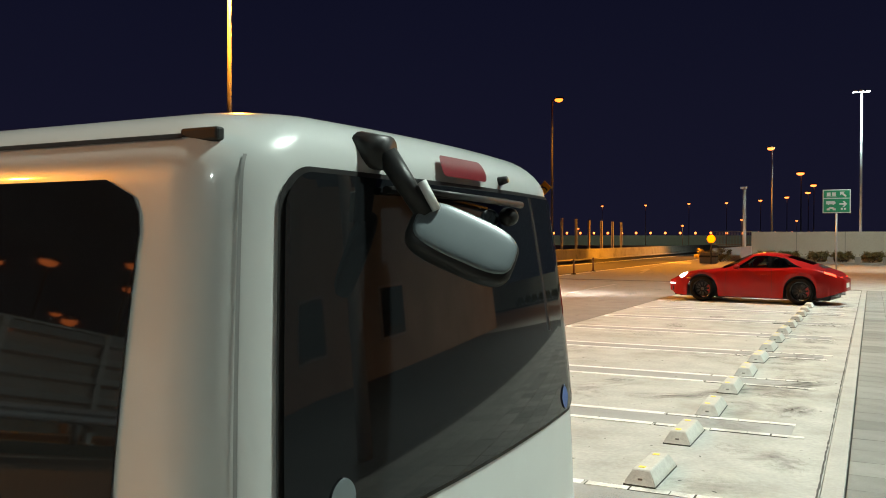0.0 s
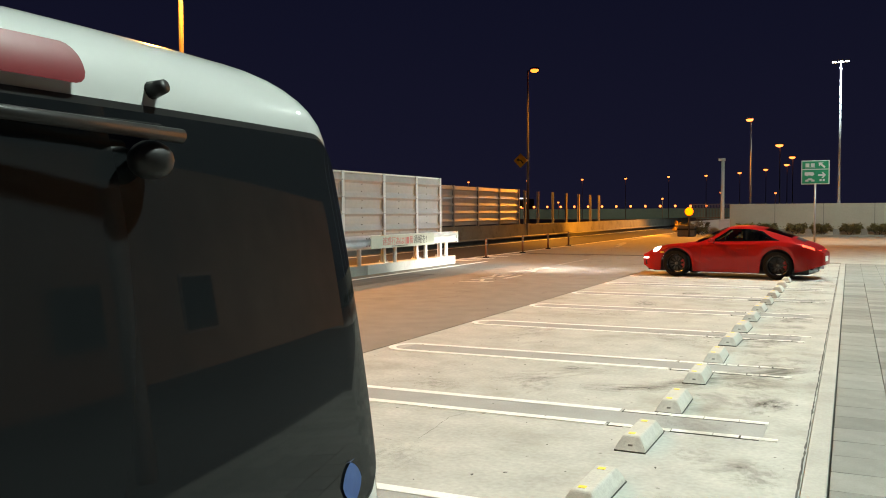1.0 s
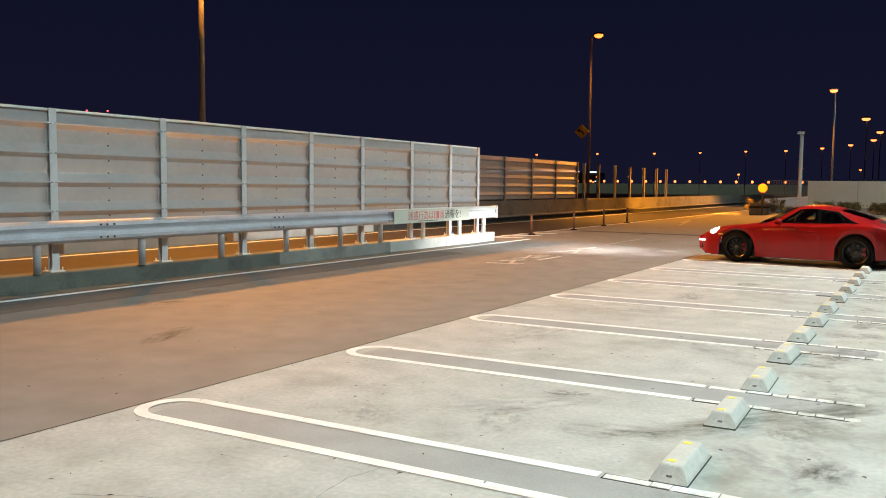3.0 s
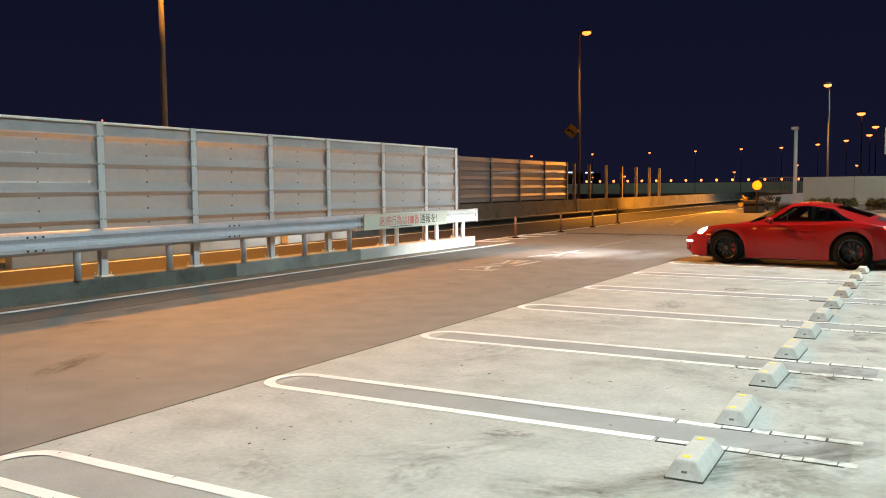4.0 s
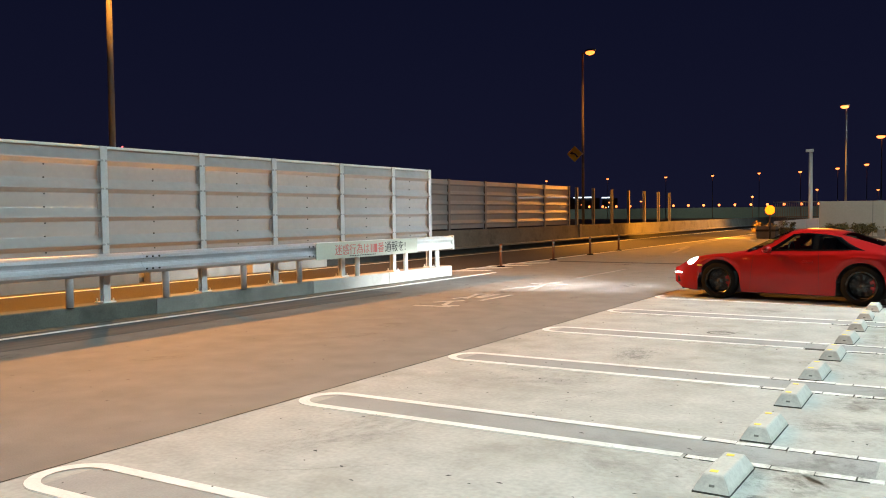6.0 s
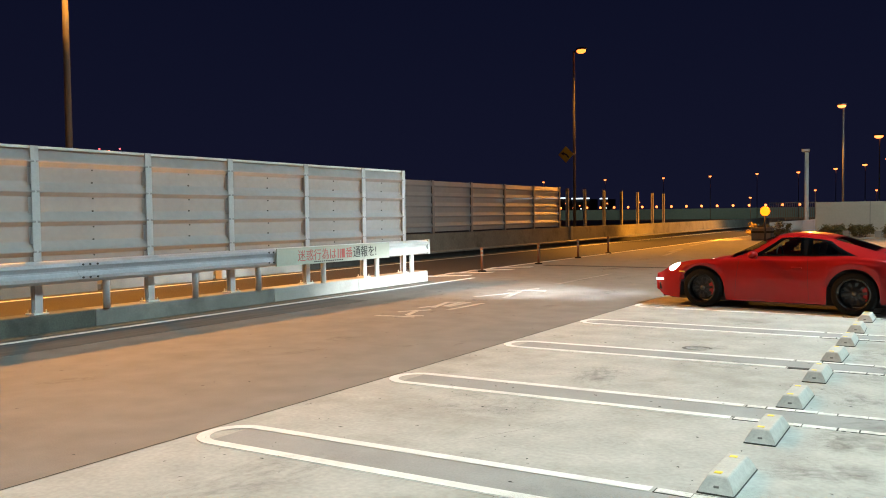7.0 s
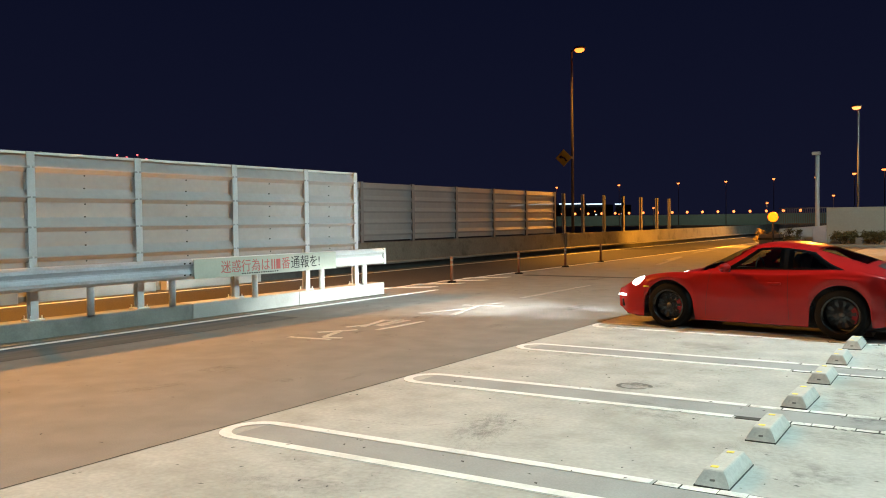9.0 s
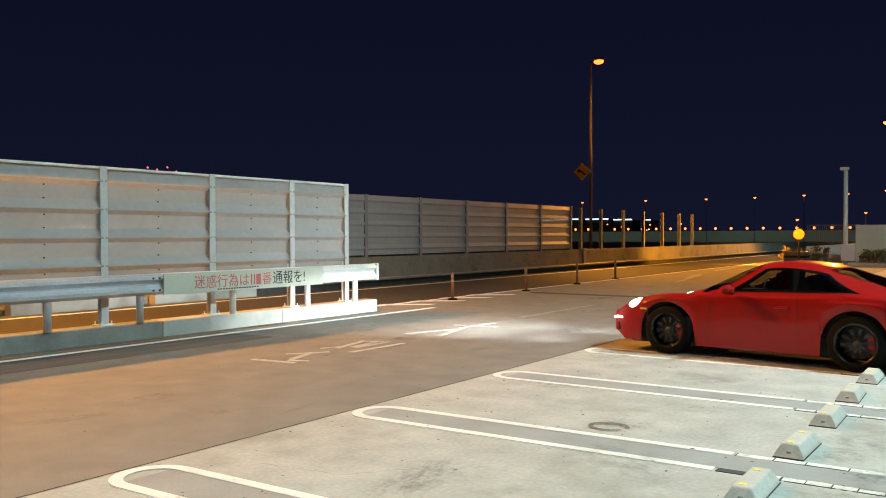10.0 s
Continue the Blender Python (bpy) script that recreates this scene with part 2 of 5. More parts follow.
def part(name, bm, mat, parent=None, label="", smooth=False, place=None):
    ob = new(name, mesh_of(name, bm, mat, smooth))
    if parent:
        ob.parent = parent
    if place is not None:
        ob.matrix_basis = place
    if label:
        ob["label"] = label
    return ob


def thing(name, place, label, category, group="", kind=""):
    ob = new(name)
    ob.empty_display_size = 0.2
    ob.matrix_basis = place
    return tagged(ob, label, category, group, kind)


def setting(name, bm, mat, label, category, smooth=False):
    return tagged(part(name, bm, mat, smooth=smooth), label, category, "", "structure")


def box(x0, x1, y0, y1, z0, z1, bevel=0.0, bm=None):
    own = bmesh.new()
    bmesh.ops.create_cube(own, size=1.0, matrix=Matrix.Translation(((x0 + x1) / 2, (y0 + y1) / 2, (z0 + z1) / 2)) @ Matrix.Diagonal((abs(x1 - x0), abs(y1 - y0), abs(z1 - z0), 1)))
    if bevel:
        bmesh.ops.bevel(own, geom=own.edges[:], offset=bevel, segments=2, profile=0.5, affect="EDGES")
    if bm is None:
        return own
    return merge(bm, own)


def merge(bm, other, m=None):
    if m is not None:
        bmesh.ops.transform(other, matrix=m, verts=other.verts)
    me = bpy.data.meshes.new("scratch")
    other.to_mesh(me)
    other.free()
    bm.from_mesh(me)
    bpy.data.meshes.remove(me)
    return bm


def rod(a, b, r0, r1=None, seg=12, bm=None):
    a, b = Vector(a), Vector(b)
    own = bmesh.new()
    m = Matrix.Translation((a + b) / 2) @ (b - a).to_track_quat("Z", "Y").to_matrix().to_4x4()
    bmesh.ops.create_cone(own, cap_ends=True, segments=seg, radius1=r0, radius2=r0 if r1 is None else r1, depth=(b - a).length, matrix=m)
    return own if bm is None else merge(bm, own)


def ball(c, r, bm=None, seg=12, squash=(1, 1, 1)):
    own = bmesh.new()
    bmesh.ops.create_uvsphere(own, u_segments=seg, v_segments=max(6, seg // 2), radius=r, matrix=Matrix.Translation(c) @ Matrix.Diagonal((*squash, 1)))
    return own if bm is None else merge(bm, own)


def prism(outline, axis, a, b):
    """A closed outline of 2D points pushed along an axis from a to b."""
    bm = bmesh.new()

    def at(p, k):
        if axis == "x":
            return (k, p[0], p[1])
        if axis == "y":
            return (p[0], k, p[1])
        return (p[0], p[1], k)
    lo = [bm.verts.new(at(p, a)) for p in outline]
    hi = [bm.verts.new(at(p, b)) for p in outline]
    bm.faces.new(lo)
    bm.faces.new(hi[::-1])
    for i in range(len(outline)):
        j = (i + 1) % len(outline)
        bm.faces.new((lo[i], lo[j], hi[j], hi[i]))
    return bm


def sheet(points, thick_axis=None):
    """A grid of rows of points as a surface."""
    bm = bmesh.new()
    rows = [[bm.verts.new(p) for p in row] for row in points]
    for a, b in zip(rows, rows[1:]):
        for i in range(len(a) - 1):
            bm.faces.new((a[i], a[i + 1], b[i + 1], b[i]))
    return bm


def text_part(body, size, mat, parent, place, name="lettering"):
    cu = bpy.data.curves.new(name, "FONT")
    cu.body, cu.size, cu.extrude = body, size, 0.002
    tmp = bpy.data.objects.new(name, cu)
    scene.collection.objects.link(tmp)
    bpy.context.view_layer.update()
    me = bpy.data.meshes.new_from_object(tmp.evaluated_get(bpy.context.evaluated_depsgraph_get()))
    bpy.data.objects.remove(tmp)
    me.materials.clear()
    me.materials.append(mat)
    ob = new(name, me)
    ob.parent, ob.matrix_basis = parent, place
    return ob


# ---- ground, lot and road ----
FENCE_X, KERB_X, FAR_X = -11.12, -10.95, -17.0
LOT_L, LOT_R, LOT_END = -4.56, 0.33, 30.2

setting("ground", box(-3000, 3000, -600, 4500, -0.6, -0.12), GROUND, "dark flat land reaching the night horizon", "ground")
setting("exit_lane", box(-16.9, -11.93, -40, 130, -0.3, 0.0), ROAD, "dark asphalt exit lane under orange lamps", "road")
setting("road", box(-11.925, LOT_L - 0.008, -40, 130, -0.3, 0.0), ASPHALT, "grey worn asphalt aisle and exit lane lit orange", "road")
setting("parking_lot", box(LOT_L, LOT_R - 0.006, -14, LOT_END, -0.3, 0.0), CONCRETE, "pale stained concrete parking bays", "parking lot")
setting("apron", box(LOT_L + 0.004, 40, LOT_END + 0.12, 130, -0.3, -0.004), CONCRETE, "pale concrete yard beyond the parking bays", "yard")
setting("edging", box(LOT_R, LOT_R + 0.135, -14, LOT_END + 0.1, -0.3, 0.012, 0.006), EDGE, "flush concrete edging strip beside the paving", "kerb")
setting("joint", box(LOT_L, LOT_R - 0.006, LOT_END + 0.01, LOT_END + 0.1, -0.3, 0.006), KERB, "concrete strip closing the end of the lot", "kerb")

# bay markings: long loops open at the wheel stops, then broken worn lines
SLOPE = 0.016
BAY = 2.518
R_OUT, LW = 0.29, 0.095


def loop_line(yc, slope, tip=-4.53, end=-1.12, half=R_OUT):
    bm = bmesh.new()
    cx = tip + half
    outer, inner = [], []
    outer.append((end, half)), inner.append((end, half - LW))
    for k in range(17):
        a = math.pi / 2 + math.pi * k / 16
        outer.append((cx + half * math.cos(a), half * math.sin(a)))
        inner.append((cx + (half - LW) * math.cos(a), (half - LW) * math.sin(a)))
    outer.append((end, -half)), inner.append((end, -half + LW))
    for (ax, ay), (bx, by), (cx2, cy2), (dx, dy) in zip(outer, outer[1:], inner[1:], inner):
        def p(x, y, z):
            return bm.verts.new((x, yc + y + slope * (x + 4.24), z))
        top = [p(ax, ay, 0.008), p(bx, by, 0.008), p(cx2, cy2, 0.008), p(dx, dy, 0.008)]
        bm.faces.new(top)
        low = [p(ax, ay, -0.01), p(bx, by, -0.01)]
        bm.faces.new((top[0], top[1], low[1], low[0]))
    bmesh.ops.remove_doubles(bm, verts=bm.verts, dist=0.0005)
    return bm


rng = random.Random(7)
for k in range(-5, 6):
    yc = 10.31 + BAY * k
    slope = SLOPE - (0.04 if k == 5 else 0.02 if k == 4 else 0.0)
    setting("bay_line", loop_line(yc, slope), LINE, "white painted loop between two parking bays", "road marking")
    bm = bmesh.new()
    own = prism([(-4.30, -R_OUT + LW), (0.02, -R_OUT + LW), (0.02, R_OUT - LW), (-4.30, R_OUT - LW)], "z", -0.01, 0.004)
    for v in own.verts:
        v.co.y += yc + slope * (v.co.x + 4.24)
    setting("bay_strip", own, GREYFILL, "smooth grey painted strip inside the bay loop", "road marking")
    for side in (-1, 1):
        base = prism([(-1.10, side * (R_OUT - LW / 2) - LW * 0.45), (0.0, side * (R_OUT - LW / 2) - LW * 0.45), (0.0, side * (R_OUT - LW / 2) + LW * 0.45), (-1.10, side * (R_OUT - LW / 2) + LW * 0.45)], "z", -0.01, 0.0055)
        for v in base.verts:
            v.co.y += yc + slope * (v.co.x + 4.24)
        setting("worn_line_bed", base, JOINT, "dark cracked bed under the flaking line", "road marking")
    bm = bmesh.new()
    for side in (-1, 1):
        x = -1.09
        while x < 0.0:
            w = rng.uniform(0.10, 0.30)
            if rng.random() < 0.97:
                off = side * (R_OUT - LW / 2) + rng.uniform(-0.008, 0.008)
                h = LW / 2 * rng.uniform(0.78, 1.0)
                n = 4
                top = [(x + w * i / n, off + h * rng.uniform(0.8, 1.0)) for i in range(n + 1)]
                bot = [(x + w * (n - i) / n, off - h * rng.uniform(0.8, 1.0)) for i in range(n + 1)]
                piece = prism(top[::-1] + bot[::-1], "z", -0.01, 0.007)
                for v in piece.verts:
                    v.co.y += yc + slope * (v.co.x + 4.24)
                merge(bm, piece)
            x += w + rng.uniform(0.004, 0.016)
    tagged(setting("worn_bay_line", bm, WORN, "broken flaking white line behind the wheel stops", "road marking"), kind="stuff")

# tyre streaks, with the fence's shadow band painted in as darker asphalt
GUTTERSTRIP = material("streaked_shade_asphalt", (0.105, 0.105, 0.10), 0.8, vary=0.28, scale=7.0, fine=30, bump=0.2, streak=(1.0, 0.06, 1.0))
setting("worn_strip", box(-10.38, -9.45, -30, 21.5, -0.01, 0.004), GUTTERSTRIP, "tyre-streaked asphalt beside the edge line, darkened for the fence's shadow", "road marking")
setting("worn_strip", box(-10.79, -10.53, -30, 21.5, -0.01, 0.005), GUTTERSTRIP, "streaked asphalt from kerb to edge line, darkened for fence shade", "road marking")
setting("edge_line", box(-10.52, -10.40, -30, 27.5, -0.01, 0.006), LINE, "white painted edge line along the kerb", "road marking")
setting("lane_line", box(-16.2, -16.05, -30, 110, -0.01, 0.006), LINE, "white painted edge line of the exit lane", "road marking")
setting("lane_line", box(-11.90, -11.78, 26.6, 75, -0.01, 0.006), LINE, "white painted line beside the delineators", "road marking")
for y in (27.3, 28.6, 29.9, 31.2):
    own = prism([(-12.0, y), (-11.0, y + 0.75), (-11.0, y + 1.1), (-12.0, y + 0.4)], "z", -0.01, 0.006)
    setting("hatch_line", own, WORN, "worn white hatch stripe past the kerb end", "road marking")

def road_bar(name, x0, y0, x1, y1, w, label, mat=None):
    d = Vector((x1 - x0, y1 - y0, 0))
    n = Vector((-d.y, d.x, 0)).normalized() * w / 2
    own = prism([(x0 + n.x, y0 + n.y), (x0 - n.x, y0 - n.y), (x1 - n.x, y1 - n.y), (x1 + n.x, y1 + n.y)], "z", -0.01, 0.006)
    return setting(name, own, mat or FADED, label, "road marking")


GLYPH = "worn white stroke of lettering painted on the aisle"
for bar in ((-7.84, 19.56, -7.13, 19.64, 0.10), (-7.36, 19.76, -7.08, 19.84, 0.09), (-7.80, 20.15, -7.45, 20.66, 0.10), (-7.39, 19.82, -7.62, 20.51, 0.09), (-7.82, 20.85, -7.67, 21.33, 0.08),
            (-7.61, 20.98, -7.86, 21.91, 0.09), (-7.85, 21.85, -7.56, 22.04, 0.09), (-7.54, 21.25, -7.60, 21.90, 0.07), (-7.45, 21.22, -7.47, 22.05, 0.09), (-7.18, 20.80, -7.15, 22.0, 0.09)):
    road_bar("road_letter", *bar, GLYPH, LETTER)
ARROW = "worn white arrow painted on the aisle"
for bar in ((-7.91, 23.03, -7.57, 24.2, 0.09), (-7.25, 23.07, -7.68, 24.64, 0.11), (-7.68, 24.60, -7.57, 25.36, 0.13), (-7.99, 24.66, -7.16, 24.80, 0.12), (-7.65, 26.5, -7.67, 30.2, 0.11),
            (-9.2, 40.0, -10.2, 46.0, 0.16), (-9.9, 43.0, -10.4, 46.6, 0.2), (-10.9, 50.0, -11.4, 57.0, 0.16)):
    road_bar("road_arrow", *bar, ARROW)
setting("drain_strip", box(-11.0, LOT_L - 0.02, 33.0, 33.35, -0.02, 0.005), JOINT, "dark transverse drain across the aisle", "drain")

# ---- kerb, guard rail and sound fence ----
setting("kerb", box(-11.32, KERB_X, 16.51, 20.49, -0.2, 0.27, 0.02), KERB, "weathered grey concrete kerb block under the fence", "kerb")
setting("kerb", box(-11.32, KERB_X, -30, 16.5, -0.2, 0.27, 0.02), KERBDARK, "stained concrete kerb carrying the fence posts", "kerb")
# headlight brightness at the kerb end is put into this paler concrete
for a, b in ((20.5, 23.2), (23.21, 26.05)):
    setting("kerb", box(-11.32, KERB_X, a, b, -0.2, 0.27, 0.02), KERBLIT, "concrete kerb block at the fence end, headlight brightness in its colour", "kerb")
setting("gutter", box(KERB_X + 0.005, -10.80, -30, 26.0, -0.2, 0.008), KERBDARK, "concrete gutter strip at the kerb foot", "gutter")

POST_Y = [25.2, 23.6, 21.64, 19.52, 17.67, 15.65, 13.7, 11.6]
while POST_Y[-1] > -16:
    POST_Y.append(POST_Y[-1] - 2.0)
F_TOP, F_LOW = 2.74, 0.95

fence = thing("sound_fence", pose(FENCE_X, 0, 0.27), "pale grey translucent ribbed sound fence on the kerb", "fence", kind="structure")


def h_post(h, w=0.125, d=0.10, t=0.012):
    bm = box(-d / 2, d / 2, -t / 2, t / 2, 0, h)
    box(d / 2 - t, d / 2, -w / 2, w / 2, 0, h, bm=bm)
    box(-d / 2, -d / 2 + t, -w / 2, w / 2, 0, h, bm=bm)
    return bm


post_me = mesh_of("post", h_post(F_TOP - 0.27), POSTGREY)
bm = box(-0.11, 0.11, -0.12, 0.12, 0, 0.022, 0.004)
for sx in (-1, 1):
    for sy in (-1, 1):
        rod((sx * 0.08, sy * 0.09, 0.02), (sx * 0.08, sy * 0.09, 0.07), 0.011, seg=6, bm=bm)
plate_me = mesh_of("base_plate", bm, WHITESTEEL)
for y in POST_Y:
    p = new("post", post_me)
    p.parent, p.location = fence, (0, y, 0)
    q = new("base_plate", plate_me)
    q.parent, q.location = p, (0, 0, 0)


# one fold of the sheet from the top down: share of the pitch, how far it stands out
FOLD = [(0.06, 0.03), (0.10, 0.0), (0.14, 0.03), (0.42, 0.94), (0.455, 1.0), (0.475, 0.95), (0.59, 0.24), (0.61, 0.19), (0.635, 0.18)]


def ribbed(length, low, high, ribs, depth=0.08):
    """Folded sheet whose ribs run along y: a slope out and down, a crimped nose, then a long face back in."""
    pitch = (high - low) / ribs
    pro = [(0.22 * depth, high)]
    for r in range(ribs):
        for u, x in FOLD:
            if r or u > 0.2:
                pro.append((x * depth, high - (r + u) * pitch))
    pro.append((0.13 * depth, low))
    return sheet([[(x - depth / 2, 0, z), (x - depth / 2, length, z)] for x, z in pro])


RIBS = 4
for a, b in zip(POST_Y[1:], POST_Y):
    w = b - a - 0.03
    p = part("panel", ribbed(w, F_LOW - 0.27, F_TOP - 0.30, RIBS, 0.12), PANEL, fence, smooth=True, place=pose(0, a + 0.015, 0))
    bm = bmesh.new()
    for r in range(RIBS):
        step = (F_TOP - 0.30 - F_LOW + 0.27) / RIBS
        z = F_TOP - 0.30 - step * (r + 0.655)
        rod((-0.050, w / 2, z), (-0.028, w / 2, z), 0.013, seg=6, bm=bm)
        if r:
            z = F_TOP - 0.30 - step * (r + 0.10)
            rod((-0.055, w / 2, z), (-0.036, w / 2, z), 0.013, seg=6, bm=bm)
    part("bolt", bm, DARKSTEEL, p)
    rail_bm = box(-0.03, 0.03, a + 0.06, b - 0.06, F_TOP - 0.31, F_TOP - 0.27, 0.004)
    part("top_rail", rail_bm, WHITESTEEL, fence)
    # unseen plate, added to stop street lamp light passing below the sheet
    part("skirt", box(-0.02, 0.0, a + 0.06, b - 0.06, 0.42, F_LOW - 0.285), POSTGREY, fence, "unseen flat plate added to block lamp light below the sheet")

# W-beam guard rail
rail = thing("guard_rail", pose(-10.88, 0, 0.27), "bluish galvanised steel guard rail in front of the fence", "guard rail", kind="structure")
W = [(0.0, 0.44), (0.035, 0.455), (0.075, 0.49), (0.08, 0.535), (0.045, 0.565), (0.015, 0.60), (0.015, 0.625), (0.045, 0.66), (0.08, 0.69), (0.075, 0.735), (0.035, 0.77), (0.0, 0.785)]
outline = W + [(x - 0.006, z) for x, z in W[::-1]]
ends = [25.85, 20.4, 16.4, 12.4, 8.4, 4.4, 0.4, -3.6, -7.6, -11.6, -15.6]
# end section in the paler steel, the rest galvanised
for k, (b, a) in enumerate(zip(ends, ends[1:])):
    part("beam", prism([(x + (0.004 if k % 2 else 0), z) for x, z in outline], "y", a - (0.25 if k else 0), b), GALV if k else WHITESTEEL, rail, "white end section" if k == 0 else "")
    bm = bmesh.new()
    for dy in (-0.2, -0.08, 0.05):
        for z in (0.515, 0.71):
            rod((0.07, a + dy, z), (0.098, a + dy, z), 0.016, seg=6, bm=bm)
    part("bolt", bm, DARKSTEEL, rail)
RAIL_POSTS = [25.3, 23.87, 21.97, 20.05, 18.5, 16.7, 14.9, 13.1, 11.2, 9.3, 7.4, 5.5, 3.6, 1.7, -0.2, -2.1, -4.0, -6.0, -8.0]
for y in RAIL_POSTS:
    # posts past y 20.5 take the paler steel too
    part("post", rod((-0.06, y, 0), (-0.06, y, 0.74), 0.057, seg=16), WHITESTEEL if y > 20.5 else GALV, rail, smooth=True)
    part("bracket", box(-0.05, 0.012, y - 0.05, y + 0.05, 0.57, 0.655, 0.006), GALV, rail)
part("end_cap", box(-0.03, 0.085, 25.85, 25.93, 0.43, 0.79, 0.015), WHITESTEEL, rail)

# banner tied to the rail
banner = thing("banner", pose(-10.775, 20.38, 0.70), "white banner with red and black lettering on the guard rail", "banner")
part("cloth", box(-0.008, 0.008, 0, 3.75, 0, 0.345, 0.003), BANNER, banner)
face = Matrix(((0, 0, 1, 0.009), (1, 0, 0, 0), (0, 1, 0, 0), (0, 0, 0, 1)))
text_part("迷惑行為は", 0.245, REDPRINT, banner, Matrix.Translation((0, 0.60, 0.09)) @ face)
bm = bmesh.new()
for y, w in ((1.86, 0.03), (1.93, 0.03), (1.99, 0.11)):
    box(0.009, 0.012, y, y + w, 0.08, 0.27, bm=bm)
part("lettering", bm, REDPRINT, banner)
text_part("番", 0.245, REDPRINT, banner, Matrix.Translation((0, 2.13, 0.09)) @ face)
text_part("通報を!", 0.265, BLACKPRINT, banner, Matrix.Translation((0, 2.39, 0.085)) @ face)
for k in range(16):
    part("small_print", box(0.009, 0.012, 1.10 + 0.06 * k, 1.10 + 0.06 * k + 0.04, 0.03, 0.05), BLACKPRINT, banner)

# ---- far parapet with its fence, bare posts and ledge ----
wall_bm = prism([(-17.35, -0.2), (-16.9, -0.2), (-16.9, 0.12), (-16.98, 0.30), (-17.05, 0.95), (-17.35, 0.95)], "y", -40, 112)
setting("parapet", wall_bm, PARAPET, "stained concrete parapet along the exit lane", "parapet")
setting("ledge", box(-16.88, -16.62, 28.0, 112, 0.20, 0.27, 0.015), KERB, "concrete lip at the foot of the parapet", "kerb")
# shade below the lip, put in as a near-black box
setting("ledge_recess", box(-16.88, -16.80, 28.0, 112, -0.1, 0.198), JOINT, "near-black strip painted as shade under the concrete lip", "kerb")
a = -38.0
for gap in [-30.0 + 3.5 * k for k in range(14)] + [20.86, 24.4, 28.0]:
    # same headlit colour, for the beam that passes under the guard rail
    setting("ledge", box(-16.88, -16.62, a, gap - 0.16, -0.1, 0.40, 0.03), KERBLIT, "concrete block at the parapet foot, headlight paleness in its colour", "kerb")
    a = gap + 0.16
setting("parapet_joint", box(-17.06, -16.93, 49.3, 49.6, 0.3, 1.0, 0.01), KERB, "concrete pilaster on the parapet", "parapet")
far_fence = thing("sound_fence", pose(-17.2, 0, 0.95), "dim grey ribbed sound fence on the parapet", "fence", kind="structure")
ys = [48.4 - 3.05 * k for k in range(24)]
DULLSTEEL = material("weathered_grey_steel", (0.27, 0.28, 0.29), 0.6, vary=0.1, scale=2.5, fine=30, bump=0.03)
far_post = mesh_of("post", h_post(2.07, 0.15, 0.12), DULLSTEEL)
for y in ys:
    p = new("post", far_post)
    p.parent, p.location = far_fence, (0, y, 0)
for b, a in zip(ys, ys[1:]):
    part("panel", ribbed(b - a - 0.05, 0.06, 2.05, 5, 0.07), FARPANEL, far_fence, smooth=True, place=pose(0, a + 0.025, 0))
stub_me = mesh_of("post", h_post(2.02, 0.16, 0.14), DULLSTEEL)
for y in (49.5, 51.9, 54.85, 57.75, 60.8, 63.8, 66.3):
    p = tagged(new("fence_post", stub_me), "bare weathered steel fence post on the parapet", "post", "bare posts on the parapet")
    p.location = (-17.2, y, 0.95)


# ---- street lamps ----
def street_lamp(h, reach, glow, head=0.42, thin=1.0):
    lamp_thing = thing("street_lamp", pose(0, 0, 0), "tall steel street lamp with a glowing sodium head", "street lamp", "sodium street lamps")
    part("pole", rod((0, 0, 0), (0, 0, h), 0.09 * thin, 0.055 * thin, 14), POLE, lamp_thing, smooth=True)
    part("arm", rod((0, 0, h - 0.05), (reach, 0, h + 0.05), 0.045 * thin, 0.04 * thin, 10), POLE, lamp_thing, smooth=True)
    part("head", ball((reach + head * 0.35, 0, h + 0.10), head * 0.75, seg=14, squash=(1.0, 0.5, 0.28)), POLE, lamp_thing, smooth=True)
    part("bulb", ball((reach + head * 0.35, 0, h - 0.02), head * 0.62, seg=14, squash=(1.0, 0.6, 0.55)), glow, lamp_thing, "glowing orange lens", smooth=True)
    return lamp_thing


first = street_lamp(9.28, 0.3, SODIUMGLOW, 0.42)
first.matrix_basis = pose(*SODIUM_LAMPS[1], 0.95)
copy_thing(first, pose(*SODIUM_LAMPS[0], 0.95))
outer = street_lamp(10.92, 0.3, SODIUMGLOW, 0.45)
outer.matrix_basis = pose(*OUTER_LAMP, -0.12)
near_far = street_lamp(9.7, -0.30, FARGLOW, 0.5, 1.0)
near_far.matrix_basis = pose(-7.35, 80.0, 0)
far = street_lamp(9.7, -0.35, FARGLOW, 0.75, 1.0)
far.matrix_basis = pose(-7.2, 111.8, 0)
FAR_LAMPS = [(-7.7, 137.3, 0), (-9.8, 158.5, 0), (-14.5, 174.3, 30), (-20.5, 186.0, 45), (-28.6, 195.7, 60), (-36.7, 196.4, 90),
             (-47.7, 201.2, 90), (-58.6, 202.1, 90), (-72.4, 201.0, 90), (-89.1, 202.2, 90)]
for x, y, turn in FAR_LAMPS:
    copy_thing(far, pose(x + 0.5 * math.cos(radians(turn)), y + 0.5 * math.sin(radians(turn)), 0, 0, 0, turn))
for x, y, z in ((-39.5, 200, 4.9), (-26.2, 200, 6.2), (-14.5, 200, 5.9), (-70.0, 215, 4.5)):
    copy_thing(far, pose(x, y + 4, z - 9.8, 0, 0, 90))

lr = random.Random(4)
for k in range(18):
    copy_thing(far, pose(lr.uniform(-260, -140), lr.uniform(-20, 210), lr.uniform(-3.5, 0.0), 0, 0, lr.uniform(0, 360)))

